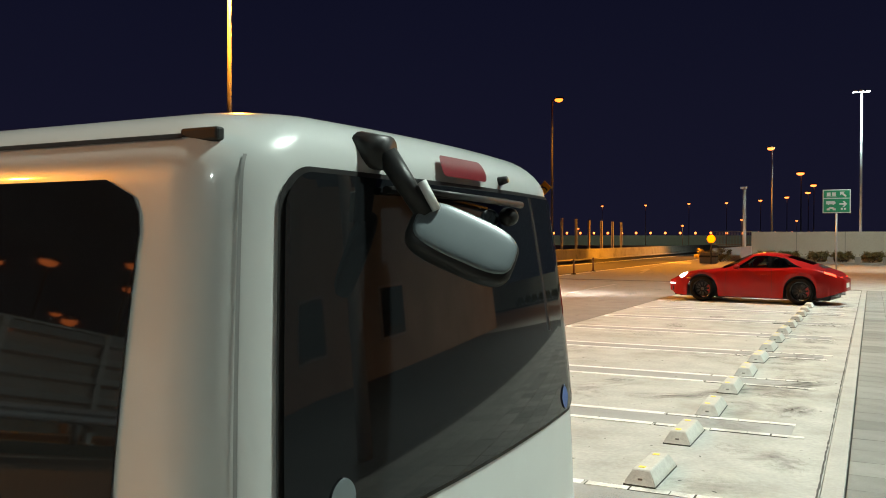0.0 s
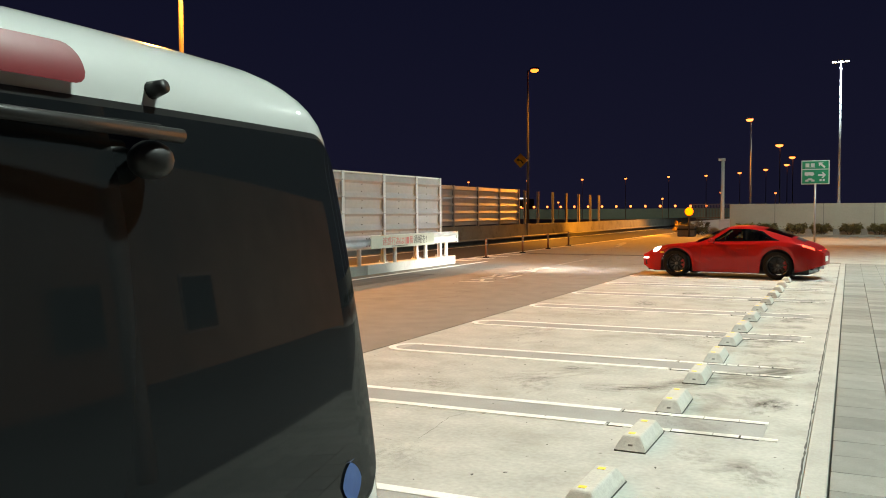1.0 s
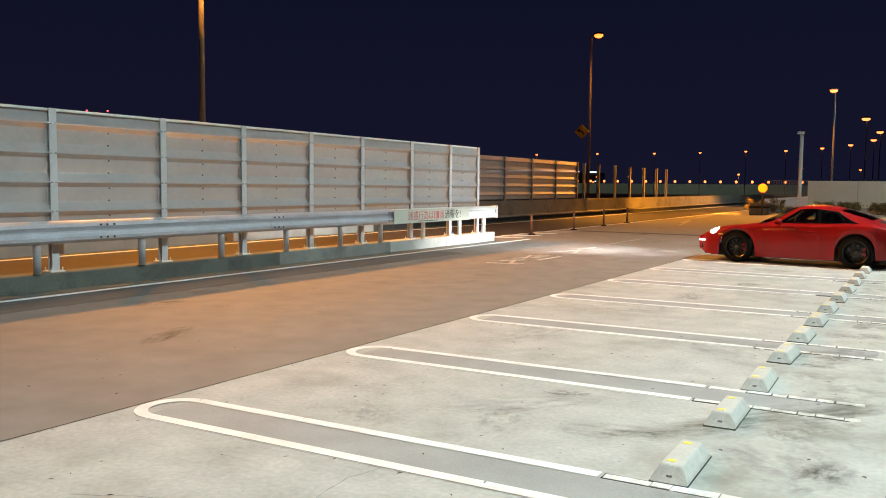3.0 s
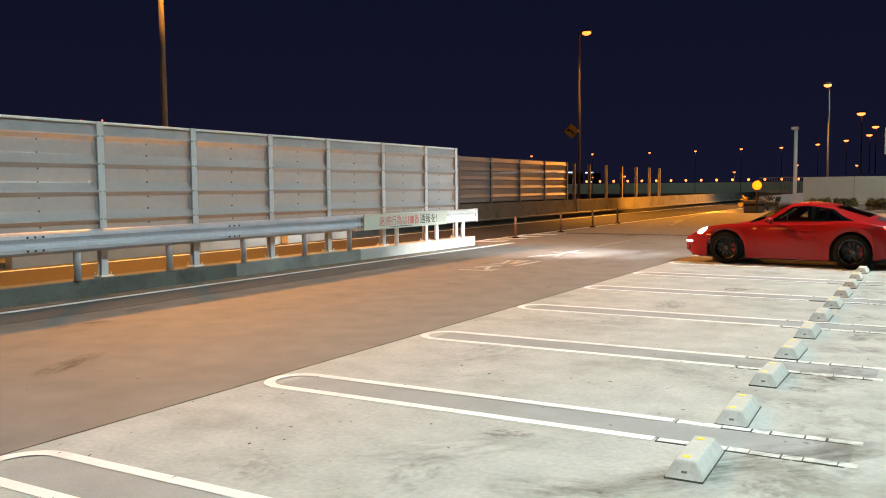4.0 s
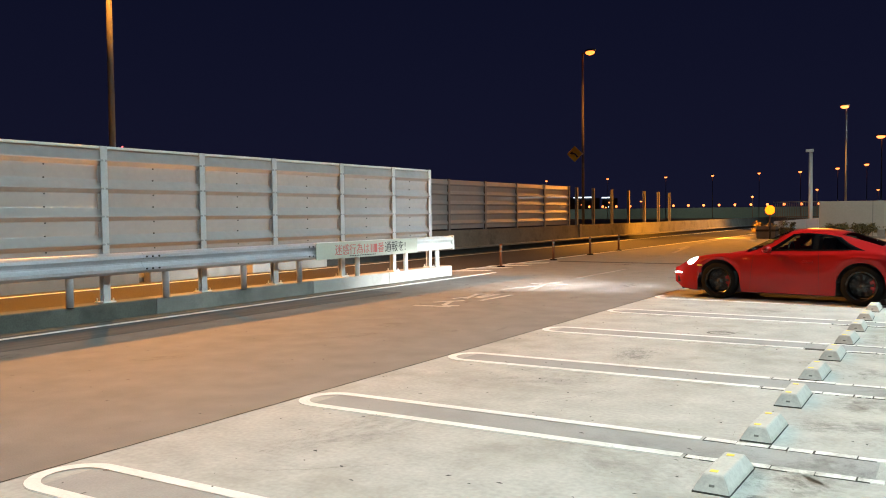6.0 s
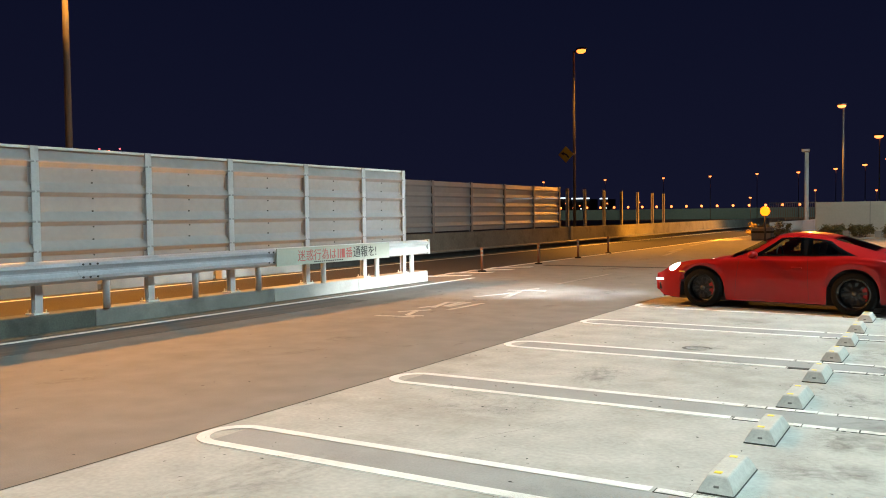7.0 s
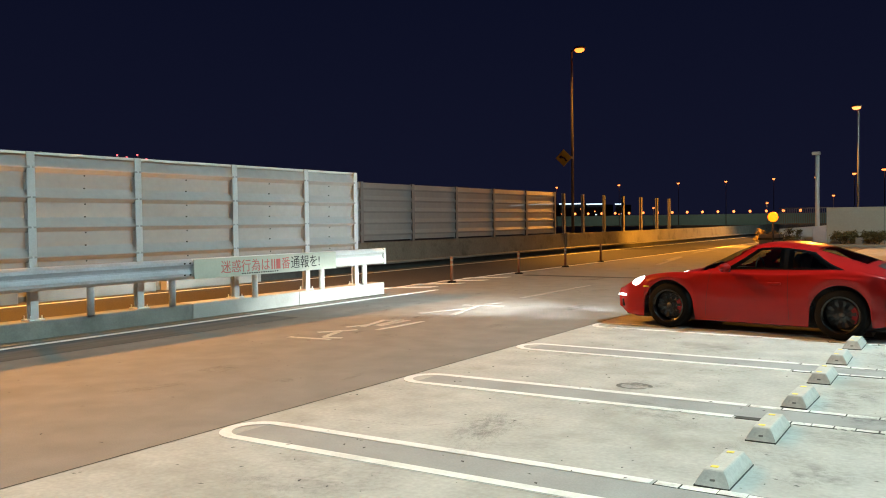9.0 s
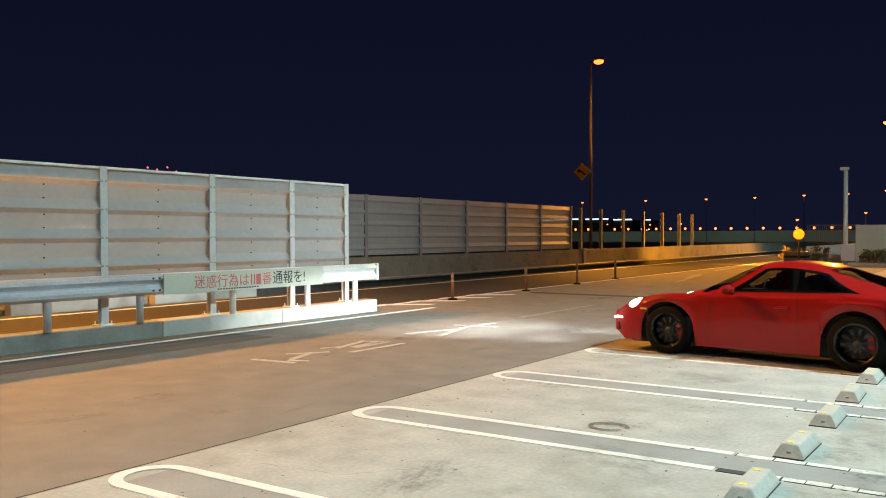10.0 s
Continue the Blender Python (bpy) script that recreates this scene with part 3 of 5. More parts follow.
# unseen lamps, added for the dots of light in the van's side window
for k in range(26):
    copy_thing(far, pose(lr.uniform(-68, -26), lr.uniform(-46, -8), lr.uniform(-5.0, -0.6), 0, 0, lr.uniform(0, 360)))

# beads of light along the far viaduct
for k in range(30):
    x = -118 + 4.3 * k
    if x > -8:
        break
    b = tagged(part("viaduct_lamp", ball((0, 0, 0), 0.36, seg=8), FARGLOW), "small orange lamp on the far viaduct", "lamp", "viaduct lamps")
    b.location = (x, 250, 3.35)
    rodm = part("stem", rod((0, 0, -5.0), (0, 0, -0.1), 0.06, seg=6), POLE, b)
SHOREGLOW = material("shore_bulb", (0.9, 0.8, 0.6), 0.4, emit=(1.0, 0.72, 0.42), strength=14.0)
for k in range(8):
    b = tagged(part("shore_lamp", ball((0, 0, 0), 0.42, seg=8), SHOREGLOW), "small warm lamp on the far shore", "lamp", "shore lamps")
    b.location = (-180, 119 + 3.6 * k + lr.uniform(-0.8, 0.8), 4.2 + lr.uniform(-0.2, 0.2))
    part("stem", rod((0, 0, -4.6), (0, 0, -0.1), 0.08, seg=6), POLE, b)
setting("viaduct_wall", box(-260, -22, 224, 224.6, -1.0, 2.55), TEAL, "dark teal barrier of a far viaduct", "barrier")
setting("viaduct", box(-400, 120, 225, 236, -0.1, 1.2, 0.1), PARAPET, "far concrete viaduct deck at night", "viaduct")

# ---- white floodlight masts ----
def mast(h, glow):
    t = thing("light_mast", pose(0, 0, 0), "tall steel mast with white floodlights", "light mast", "white light masts")
    part("pole", rod((0, 0, 0), (0, 0, h), 0.13, 0.07, 14), GALV, t, smooth=True)
    part("crossbar", box(-0.7, 0.7, -0.05, 0.05, h - 0.1, h, 0.02), GALV, t)
    for x in (-0.5, 0.0, 0.5):
        f = part("floodlight", box(x - 0.2, x + 0.2, -0.28, 0.1, h + 0.0, h + 0.16, 0.03), GALV, t)
        part("lens", box(x - 0.17, x + 0.17, -0.25, 0.07, h - 0.02, h - 0.004), glow, f, "bright white lens")
    return t


m0 = mast(14.3, WHITEGLOW)
m0.matrix_basis = pose(MASTS[0][0], MASTS[0][1], 0)
# unseen masts, added where the extra lot lights hang
for x, y, z in MASTS[1:]:
    copy_thing(m0, pose(x, y, z - 14.3))

# ---- delineator posts ----
d = thing("delineator_post", pose(0, 0, 0), "dark slim lane delineator post standing on the road", "post", "lane delineators")
part("base", rod((0, 0, 0), (0, 0, 0.04), 0.13, 0.11, 16), RUBBER, d, smooth=True)
part("stem", rod((0, 0, 0.03), (0, 0, 0.70), 0.042, 0.038, 14), material("brown_delineator", (0.16, 0.07, 0.04), 0.6), d, smooth=True)
for z in (0.46, 0.58):
    part("band", rod((0, 0, z), (0, 0, z + 0.05), 0.045, seg=14), KERB, d)
d.matrix_basis = pose(-11.40, 29.67, 0)
for x, y in ((-11.46, 33.65), (-11.70, 37.6), (-11.90, 41.3)):
    copy_thing(d, pose(x, y, 0))

# ---- wheel stops ----
stop = thing("wheel_stop", pose(0, 0, 0), "pale concrete wheel stop with yellow end patches", "wheel stop", "wheel stops")
L = 0.62
pro = [(-0.106, 0.0), (0.106, 0.0), (0.101, 0.03), (0.060, 0.104), (-0.060, 0.104), (-0.101, 0.03)]
bm = prism(pro, "y", -L / 2, L / 2)
for v in bm.verts:
    v.co.y *= 1.0 - 2.0 * max(0.0, v.co.z - 0.02)
bmesh.ops.bevel(bm, geom=bm.edges[:], offset=0.010, segments=2, profile=0.5, affect="EDGES")
part("block", bm, STOPPER, stop, smooth=False)
# contact shade at the block's foot, painted as a thin dark base
part("bedding", box(-0.108, 0.108, -L / 2 - 0.004, L / 2 + 0.004, 0.0, 0.010), JOINT, stop, "thin dark base painted as the shade under the block")
for s in (-1, 1):
    part("patch", box(-0.035, 0.012, s * 0.19 - 0.022, s * 0.19 + 0.022, 0.098, 0.1065, 0.002), YELLOW, stop, "yellow reflective patch")
part("recess", box(-0.016, 0.016, -L / 2 + 0.018, -L / 2 + 0.045, 0.035, 0.052, 0.003), KERB, stop, "dark fixing recess")
for n in range(-9, 12):
    y = 14.45 + 0.31 + 1.259 * n
    if n == -9:
        stop.matrix_basis = pose(-0.755, y, 0)
    else:
        copy_thing(stop, pose(-0.755 + rng.uniform(-0.012, 0.012), y + rng.uniform(-0.02, 0.02), 0, 0, 0, rng.uniform(-2, 2)))

# ---- end of the yard: wall, hedge tubs, barrier, pole, beacon ----
setting("wall_north", box(-6.9, 60, 62.2, 62.6, -0.2, 2.15, 0.02), CREAMWALL, "cream concrete boundary wall", "wall")
for k in range(20):
    x = -4.0 + 3.0 * k
    setting("wall_joint", box(x - 0.02, x + 0.02, 62.185, 62.21, 0.0, 2.15), KERB, "joint between wall sections", "wall joint")
setting("wall_kerb", box(-6.9, 60, 60.4, 60.6, -0.1, 0.14, 0.02), KERB, "low kerb in front of the wall", "kerb")
SHRUB = material("dry_shrub_leaf", (0.13, 0.10, 0.03), 0.7, vary=0.45, scale=6, fine=25)


def shrub(w, d, h, count, seed):
    """Clumped bush: a few stems and many small leaves in an uneven dome."""
    r = random.Random(seed)
    t = thing("shrub", pose(0, 0, 0), "low clipped shrub with dull yellow-brown leaves", "shrub", "shrubs along the wall")
    bm = bmesh.new()
    for k in range(5):
        rod((r.uniform(-w, w) * 0.2, r.uniform(-d, d) * 0.2, 0), (r.uniform(-w, w) * 0.4, r.uniform(-d, d) * 0.4, h * 0.8), 0.02, 0.008, 6, bm=bm)
    part("stem", bm, DARKSTEEL, t)
    bm = bmesh.new()
    clumps = [(r.uniform(-w, w) * 0.42, r.uniform(-d, d) * 0.42, r.uniform(0.3, 0.95) * h, r.uniform(0.12, 0.22)) for _ in range(16)]
    for k in range(count):
        cx, cy, cz, cr = r.choice(clumps)
        c = Vector((cx, cy, cz)) + Vector((r.gauss(0, 1), r.gauss(0, 1), r.gauss(0, 0.7))) * cr * 0.6
        c.z = max(0.04, c.z)
        u = Vector((r.uniform(-1, 1), r.uniform(-1, 1), r.uniform(-1, 1))).normalized() * r.uniform(0.04, 0.08)
        n = u.orthogonal().normalized() * r.uniform(0.02, 0.04)
        bm.faces.new([bm.verts.new(c + p) for p in (-u, n, u, -n)])
    part("leaves", bm, SHRUB, t)
    return t


bush = shrub(1.5, 0.8, 0.78, 1500, 3)
bush.matrix_basis = pose(-5.9, 61.2, 0)
for k in range(1, 16):
    copy_thing(bush, pose(-5.9 + 1.62 * k, 61.2 + rng.uniform(-0.05, 0.05), 0, 0, 0, rng.choice((0, 180)) + rng.uniform(-8, 8)))
for k in range(16):
    b = tagged(part("planter_post", box(-0.18, 0.18, -0.15, 0.15, 0, 0.5, 0.02), KERB), "stubby concrete block between two shrubs", "block", "concrete blocks between shrubs")
    b.location = (-5.09 + 1.62 * k, 60.95, 0)
big_bush = shrub(1.6, 1.2, 0.85, 1800, 5)
big_bush.matrix_basis = pose(-9.6, 60.5, 0)
copy_thing(big_bush, pose(-9.0, 63.0, 0, 0, 0, 70))
cush = thing("crash_cushion", pose(-9.2, 58.8, 0), "dark low crash cushion box at the exit", "barrier")
part("box", box(-0.55, 0.55, -0.4, 0.4, 0.0, 0.75, 0.06), DARKSTEEL, cush)
part("band", box(-0.56, 0.56, -0.41, 0.41, 0.42, 0.54, 0.01), RUBBER, cush)

rl = thing("railing", pose(-10.5, 68.0, 0.0), "dark brown steel railing behind the barrier", "railing")
for k in range(27):
    part("bar", box(0.11 * k - 0.012, 0.11 * k + 0.012, -0.012, 0.012, 0.0, 2.2), POLE, rl)
for z in (0.15, 1.2, 2.2):
    part("rail", box(-0.05, 2.92, -0.025, 0.025, z - 0.03, z + 0.03, 0.006), POLE, rl)
setting("barrier_wall", prism([(-10.15, -0.1), (-7.4, -0.1), (-7.4, 1.12), (-10.15, 0.92)], "y", 66.0, 66.4), WHITESTEEL, "short pale barrier wall by the exit", "barrier")
cp = thing("camera_pole", pose(-7.35, 62.0, 0), "tall white pole with a camera box on top", "pole")
part("pole", rod((0, 0, 0), (0, 0, 5.1), 0.13, 0.11, 16), WHITESTEEL, cp, smooth=True)
part("camera_box", box(-0.28, 0.16, -0.12, 0.12, 5.12, 5.30, 0.03), WHITESTEEL, cp)
part("cabinet", box(-0.2, 0.5, -0.3, -0.12, 0.2, 1.1, 0.02), GALV, cp)

bc = thing("warning_beacon", pose(-8.92, 58.0, 0), "glowing amber warning beacon on a short post", "beacon")
part("post", rod((0, 0, 0), (0, 0, 1.46), 0.05, seg=12), BLACKTRIM, bc, smooth=True)
part("lens", ball((0, 0, 1.66), 0.27, seg=16), AMBERGLOW, bc, "glowing amber lens", smooth=True)
lamp("beacon_light", "SPOT", (-9.3, 57.9, 1.66), (-17.0, 63.0, 1.0), 7000, (1.0, 0.33, 0.02), 0.2, 96, 0.6)

# ---- green direction sign ----
gs = thing("direction_sign", pose(-1.0, 46.7, 0.44) @ Matrix.Diagonal((0.8, 0.8, 0.8, 1)), "green and white direction sign on a steel post", "sign")
part("post", rod((0, 0.06, -0.56), (0, 0.06, 3.3), 0.06, seg=14), GALV, gs, smooth=True)
part("board", box(-0.80, 0.80, -0.02, 0.02, 3.15, 4.62, 0.02), SIGNWHITE, gs)
part("upper_field", box(-0.74, 0.74, -0.028, -0.022, 4.10, 4.56), GREENSIGN, gs, "green upper field")
part("lower_field", box(-0.74, 0.74, -0.028, -0.022, 3.21, 4.04), GREENSIGN, gs, "green lower field")


def flat(points):
    return prism(points, "y", -0.036, -0.030)


part("arrow", flat([(0.18, 4.48), (0.46, 4.48), (0.38, 4.40), (0.58, 4.21), (0.50, 4.13), (0.29, 4.33), (0.20, 4.24)]), SIGNWHITE, gs)
part("arrow", flat([(0.16, 3.66), (0.44, 3.66), (0.34, 3.53), (0.44, 3.53), (0.60, 3.71), (0.44, 3.89), (0.34, 3.89), (0.44, 3.76), (0.16, 3.76)]), SIGNWHITE, gs)
bm = flat([(-0.56, 4.22), (-0.34, 4.22), (-0.34, 4.44), (-0.56, 4.44)])
merge(bm, flat([(-0.26, 4.22), (-0.04, 4.22), (-0.04, 4.44), (-0.26, 4.44)]))
merge(bm, flat([(-0.58, 4.15), (0.0, 4.15), (0.0, 4.18), (-0.58, 4.18)]))
part("lettering", bm, SIGNWHITE, gs)
bm = flat([(-0.60, 3.70), (-0.10, 3.70), (-0.04, 3.78), (-0.12, 3.90), (-0.60, 3.90)])
merge(bm, flat([(-0.50, 3.66), (-0.42, 3.66), (-0.42, 3.70), (-0.50, 3.70)]))
merge(bm, flat([(-0.22, 3.66), (-0.14, 3.66), (-0.14, 3.70), (-0.22, 3.70)]))
part("truck_symbol", bm, SIGNWHITE, gs)
bm = flat([(-0.52, 3.40), (-0.40, 3.52), (-0.20, 3.52), (-0.08, 3.40)])
merge(bm, flat([(-0.56, 3.32), (-0.38, 3.32), (-0.38, 3.44), (-0.56, 3.44)]))
merge(bm, flat([(-0.22, 3.32), (-0.04, 3.32), (-0.04, 3.44), (-0.22, 3.44)]))
part("motorcycle_symbol", bm, SIGNWHITE, gs)
bm = flat([(0.24, 3.34), (0.36, 3.34), (0.36, 3.47), (0.24, 3.47)])
merge(bm, flat([(0.42, 3.34), (0.54, 3.34), (0.54, 3.47), (0.42, 3.47)]))
part("lettering", bm, SIGNWHITE, gs)

# yellow bend sign on the lamp pole
ys_thing = thing("bend_sign", pose(-18.76, 52.98, 5.02), "yellow diamond road sign with a black bend arrow", "sign")
part("plate", prism([(-0.47, 0), (0, -0.47), (0.47, 0), (0, 0.47)], "y", -0.02, 0.02), SIGNYELLOW, ys_thing)
part("arrow", prism([(0.23, -0.17), (0.08, 0.02), (-0.12, 0.10), (-0.12, 0.17), (-0.29, 0.05), (-0.12, -0.06), (-0.12, 0.01), (0.02, -0.05), (0.14, -0.21)], "y", -0.03, -0.024), BLACKPRINT, ys_thing)
part("clamp", box(-0.05, 0.5, 0.02, 0.08, -0.06, 0.06), GALV, ys_thing)


# ---- lathe ----
def lathe(profile, seg=40, arc=2 * math.pi):
    """A profile of (radius, y) turned round the y axis."""
    bm = bmesh.new()
    rings = []
    for k in range(seg):
        a = arc * k / seg
        rings.append([bm.verts.new((r * math.cos(a), y, r * math.sin(a))) for r, y in profile])
    for k in range(seg):
        p, q = rings[k], rings[(k + 1) % seg]
        for i in range(len(profile) - 1):
            bm.faces.new((p[i], p[i + 1], q[i + 1], q[i]))
    bmesh.ops.remove_doubles(bm, verts=bm.verts, dist=0.0004)
    return bm


def wheel(parent, x, y, r, width, side, rim_mat, spokes, hub_mat, caliper=None, at=0.0):
    """side: -1 where the outer face looks to -y."""
    h = width / 2
    pro = [(r * 0.72, h * 0.92), (r * 0.80, h), (r * 0.93, h * 0.97), (r * 0.985, h * 0.82), (r, h * 0.5), (r, -h * 0.5), (r * 0.985, -h * 0.82), (r * 0.93, -h), (r * 0.72, -h)]
    tyre = part("wheel", lathe(pro, 44), RUBBER, parent, smooth=True, place=pose(x, y, r))
    part("rim", lathe([(r * 0.735, h * 0.95), (r * 0.70, h * 0.90), (r * 0.67, h * 0.2), (r * 0.66, -h), (r * 0.735, -h)], 40), GLOSSBLACK if caliper else rim_mat, tyre, smooth=True)
    f = side * h
    part("brake_disc", lathe([(0.0, f * 0.05), (r * 0.52, f * 0.05), (r * 0.52, -f * 0.1), (0.0, -f * 0.1)], 32), DARKSTEEL, tyre)
    for k in range(spokes):
        a = 2 * math.pi * k / spokes + at
        bm = bmesh.new()
        for rr, w, yy in ((r * 0.10, r * 0.055, f * 0.62), (r * 0.33, r * 0.045, f * 0.55), (r * (0.52 if caliper else 0.70), r * 0.07, f * 0.66)):
            c, sn = math.cos(a), math.sin(a)
            for u in (-w, w):
                for dy in (0.0, -f * 0.18):
                    bm.verts.new((rr * c - u * sn, yy + dy, rr * sn + u * c))
        v = list(bm.verts)
        for i in (0, 4):
            p, q = v[i:i + 4], v[i + 4:i + 8]
            for a1, b1 in ((0, 1), (1, 3), (3, 2), (2, 0)):
                bm.faces.new((p[a1], p[b1], q[b1], q[a1]))
        part("spoke", bm, rim_mat, tyre)
    part("hub_cap", lathe([(0.0, f * 0.70), (r * 0.11, f * 0.69), (r * 0.14, f * 0.55), (r * 0.14, f * 0.2)], 24), hub_mat, tyre, smooth=True)
    if caliper:
        bm = bmesh.new()
        rows = []
        for k in range(9):
            a = -0.65 + 1.3 * k / 8
            rows.append([(rr * math.cos(a), f * yy, rr * math.sin(a)) for rr, yy in ((r * 0.34, 0.22), (r * 0.36, 0.40), (r * 0.56, 0.40), (r * 0.58, 0.22))])
        own = sheet(rows)
        part("caliper", own, caliper, tyre, "red brake caliper")
    return tyre


def smooth_curve(pts, n=600, width=25):
    xs, zs = zip(*pts)
    g = np.linspace(xs[0], xs[-1], n)
    v = np.interp(g, xs, zs)
    k = np.ones(width) / width
    for _ in range(2):
        v = np.convolve(np.pad(v, width // 2, mode="edge"), k, mode="valid")
    return lambda s: float(np.interp(s, g, v))


# ---- red sports coupe ----
CAR_L = 4.49
car_w = smooth_curve([(0, 0.62), (0.08, 0.72), (0.2, 0.80), (0.45, 0.87), (0.93, 0.90), (1.5, 0.872), (2.2, 0.868), (2.8, 0.89), (3.3, 0.922), (3.7, 0.915), (3.95, 0.86), (4.15, 0.76), (4.32, 0.62), (4.42, 0.50), (4.49, 0.38)])
car_belt = smooth_curve([(0, 0.52), (0.10, 0.58), (0.3, 0.68), (0.6, 0.785), (0.93, 0.83), (1.4, 0.845), (2.0, 0.86), (2.8, 0.875), (3.3, 0.905), (3.7, 0.89), (4.1, 0.82), (4.35, 0.74), (4.49, 0.58)])
car_top = smooth_curve([(0, 0.54), (0.10, 0.60), (0.35, 0.67), (0.7, 0.745), (1.0, 0.80), (1.28, 0.875), (1.5, 1.0), (1.8, 1.155), (2.05, 1.255), (2.3, 1.298), (2.55, 1.298), (2.9, 1.25), (3.3, 1.135), (3.7, 0.995), (4.05, 0.885), (4.3, 0.80), (4.42, 0.72), (4.49, 0.60)], width=33)
car_roofw = smooth_curve([(0, 0.30), (0.5, 0.42), (1.0, 0.60), (1.3, 0.64), (1.7, 0.60), (2.1, 0.555), (2.6, 0.545), (3.0, 0.53), (3.4, 0.50), (3.8, 0.50), (4.2, 0.50), (4.49, 0.42)])
car_base = smooth_curve([(0, 0.30), (0.06, 0.23), (0.2, 0.165), (0.5, 0.15), (1.5, 0.15), (3.0, 0.155), (3.9, 0.20), (4.2, 0.27), (4.49, 0.36)], width=15)
HUBS = (0.93, 3.38)
ARCH = (0.392, 0.402)


def car_low(s):
    z = car_base(s)
    for c, r in zip(HUBS, ARCH):
        if abs(s - c) < r:
            z = max(z, 0.335 + math.sqrt(r * r - (s - c) ** 2))
    return z


def car_section(s, v):
    """Half section at s metres from the nose; v from the sill (0) over the shoulder (2) and window (3 to 4) to the middle of the roof (5)."""
    w, belt, top, lo = car_w(s), car_belt(s), max(car_top(s), car_belt(s) - 0.03), car_low(s)
    rw = min(car_roofw(s), w * 0.8)
    cab = max(0.0, top - belt)
    pts = [(w * (0.955 if lo < 0.25 else 0.985), lo), (w, lo + (belt - lo) * 0.5), (w * 0.975, belt - 0.055), (w * 0.90, belt + 0.01 + 0.02 * min(1, cab * 4)), (rw, top - 0.055 * min(1.0, 0.25 + cab * 3)), (0.0, top)]
    i = min(4, int(v))
    t = v - i
    p0, p1, p2, p3 = pts[max(0, i - 1)], pts[i], pts[i + 1], pts[min(5, i + 2)] if i < 4 else (-pts[4][0], pts[4][1])
    out = []
    for k in (0, 1):
        a, b, c, d = p0[k], p1[k], p2[k], p3[k]
        out.append(0.5 * (2 * b + (c - a) * t + (2 * a - 5 * b + 4 * c - d) * t * t + (3 * b - a - 3 * c + d) * t ** 3) if i != 3 else b + (c - b) * t + (0.022 * math.sin(math.pi * t) if k == 0 else 0))
    return out


def car_point(s, v, side, out=0.0):
    y, z = car_section(s, v)
    if out:
        y2, z2 = car_section(s, min(5.0, v + 0.02))
        y1, z1 = car_section(s, max(0.0, v - 0.02))
        ny, nz = z2 - z1, y1 - y2
        q = math.hypot(ny, nz) or 1
        y, z = y + out * ny / q, z + out * nz / q
    return (s if s < 3.6 else 3.6 + (s - 3.6) * 0.80, side * y, z)


CAR_AT = pose(-4.20, 24.07, 0.0, 0, 0, -7.9)
car = thing("sports_car", CAR_AT, "red sports coupe with black wheels and lit headlamps", "car")
stations = sorted(set([0.0, 0.02, 0.05, 0.09] + [CAR_L * k / 150 for k in range(151)] + [c + sgn * r * f for c, r in zip(HUBS, ARCH) for sgn in (-1, 1) for f in (0.9999, 0.985, 0.95, 0.9)]))
vs = [k / 6 for k in range(31)]
bm = bmesh.new()
grid = []
for s in stations:
    row = [car_point(s, v, -1) for v in vs] + [car_point(s, v, 1) for v in vs[::-1][1:]]
    grid.append([bm.verts.new(p) for p in row])
def in_window(s, v):
    """Whether a skin quad lies inside one of the glass openings."""
    t = (v - 3.12) / 0.78
    if 3.15 < v < 3.86:
        if 1.84 + 0.40 * t < s < 2.57 - 0.03 * t or 2.70 - 0.02 * t < s < 3.28 - 0.36 * t:
            return True
    if 1.44 < s < 2.08 and v > 3.22 + (s - 1.48) / 0.62 * 0.9:
        return True
    return 3.02 < s < 3.58 and v > 4.2


for sa, sb, a, b in zip(stations, stations[1:], grid, grid[1:]):
    for i in range(len(a) - 1):
        v = (i + 0.5) / 6
        if not in_window((sa + sb) / 2, v if v < 5 else 10 - v):
            bm.faces.new((a[i], a[i + 1], b[i + 1], b[i]))
bm.faces.new(grid[0])
bm.faces.new(grid[-1][::-1])
bmesh.ops.remove_doubles(bm, verts=bm.verts, dist=0.0005)
body = part("body", bm, CARRED, car, "glossy red bodywork", smooth=True)
part("floor_pan", box(0.25, 4.05, -0.72, 0.72, 0.125, 0.42, 0.05), BLACKTRIM, car)
for c in HUBS:
    part("wheel_well", box(c - 0.40, c + 0.40, -0.74, 0.74, 0.36, 0.74, 0.05), BLACKTRIM, car)


def car_patch(name, side, lo, hi, s_lo, s_hi, mat, label="", n=18, m=8, out=0.006):
    """A skin patch between section heights lo and hi; s_lo and s_hi give its ends at both."""
    rows = []
    for j in range(m + 1):
        t = j / m
        v = lo + (hi - lo) * t
        a, b = s_lo[0] + (s_lo[1] - s_lo[0]) * t, s_hi[0] + (s_hi[1] - s_hi[0]) * t
        rows.append([car_point(a + (b - a) * i / n, v, side, out) for i in range(n + 1)])
    return part(name, sheet(rows), mat, car, label, smooth=True)


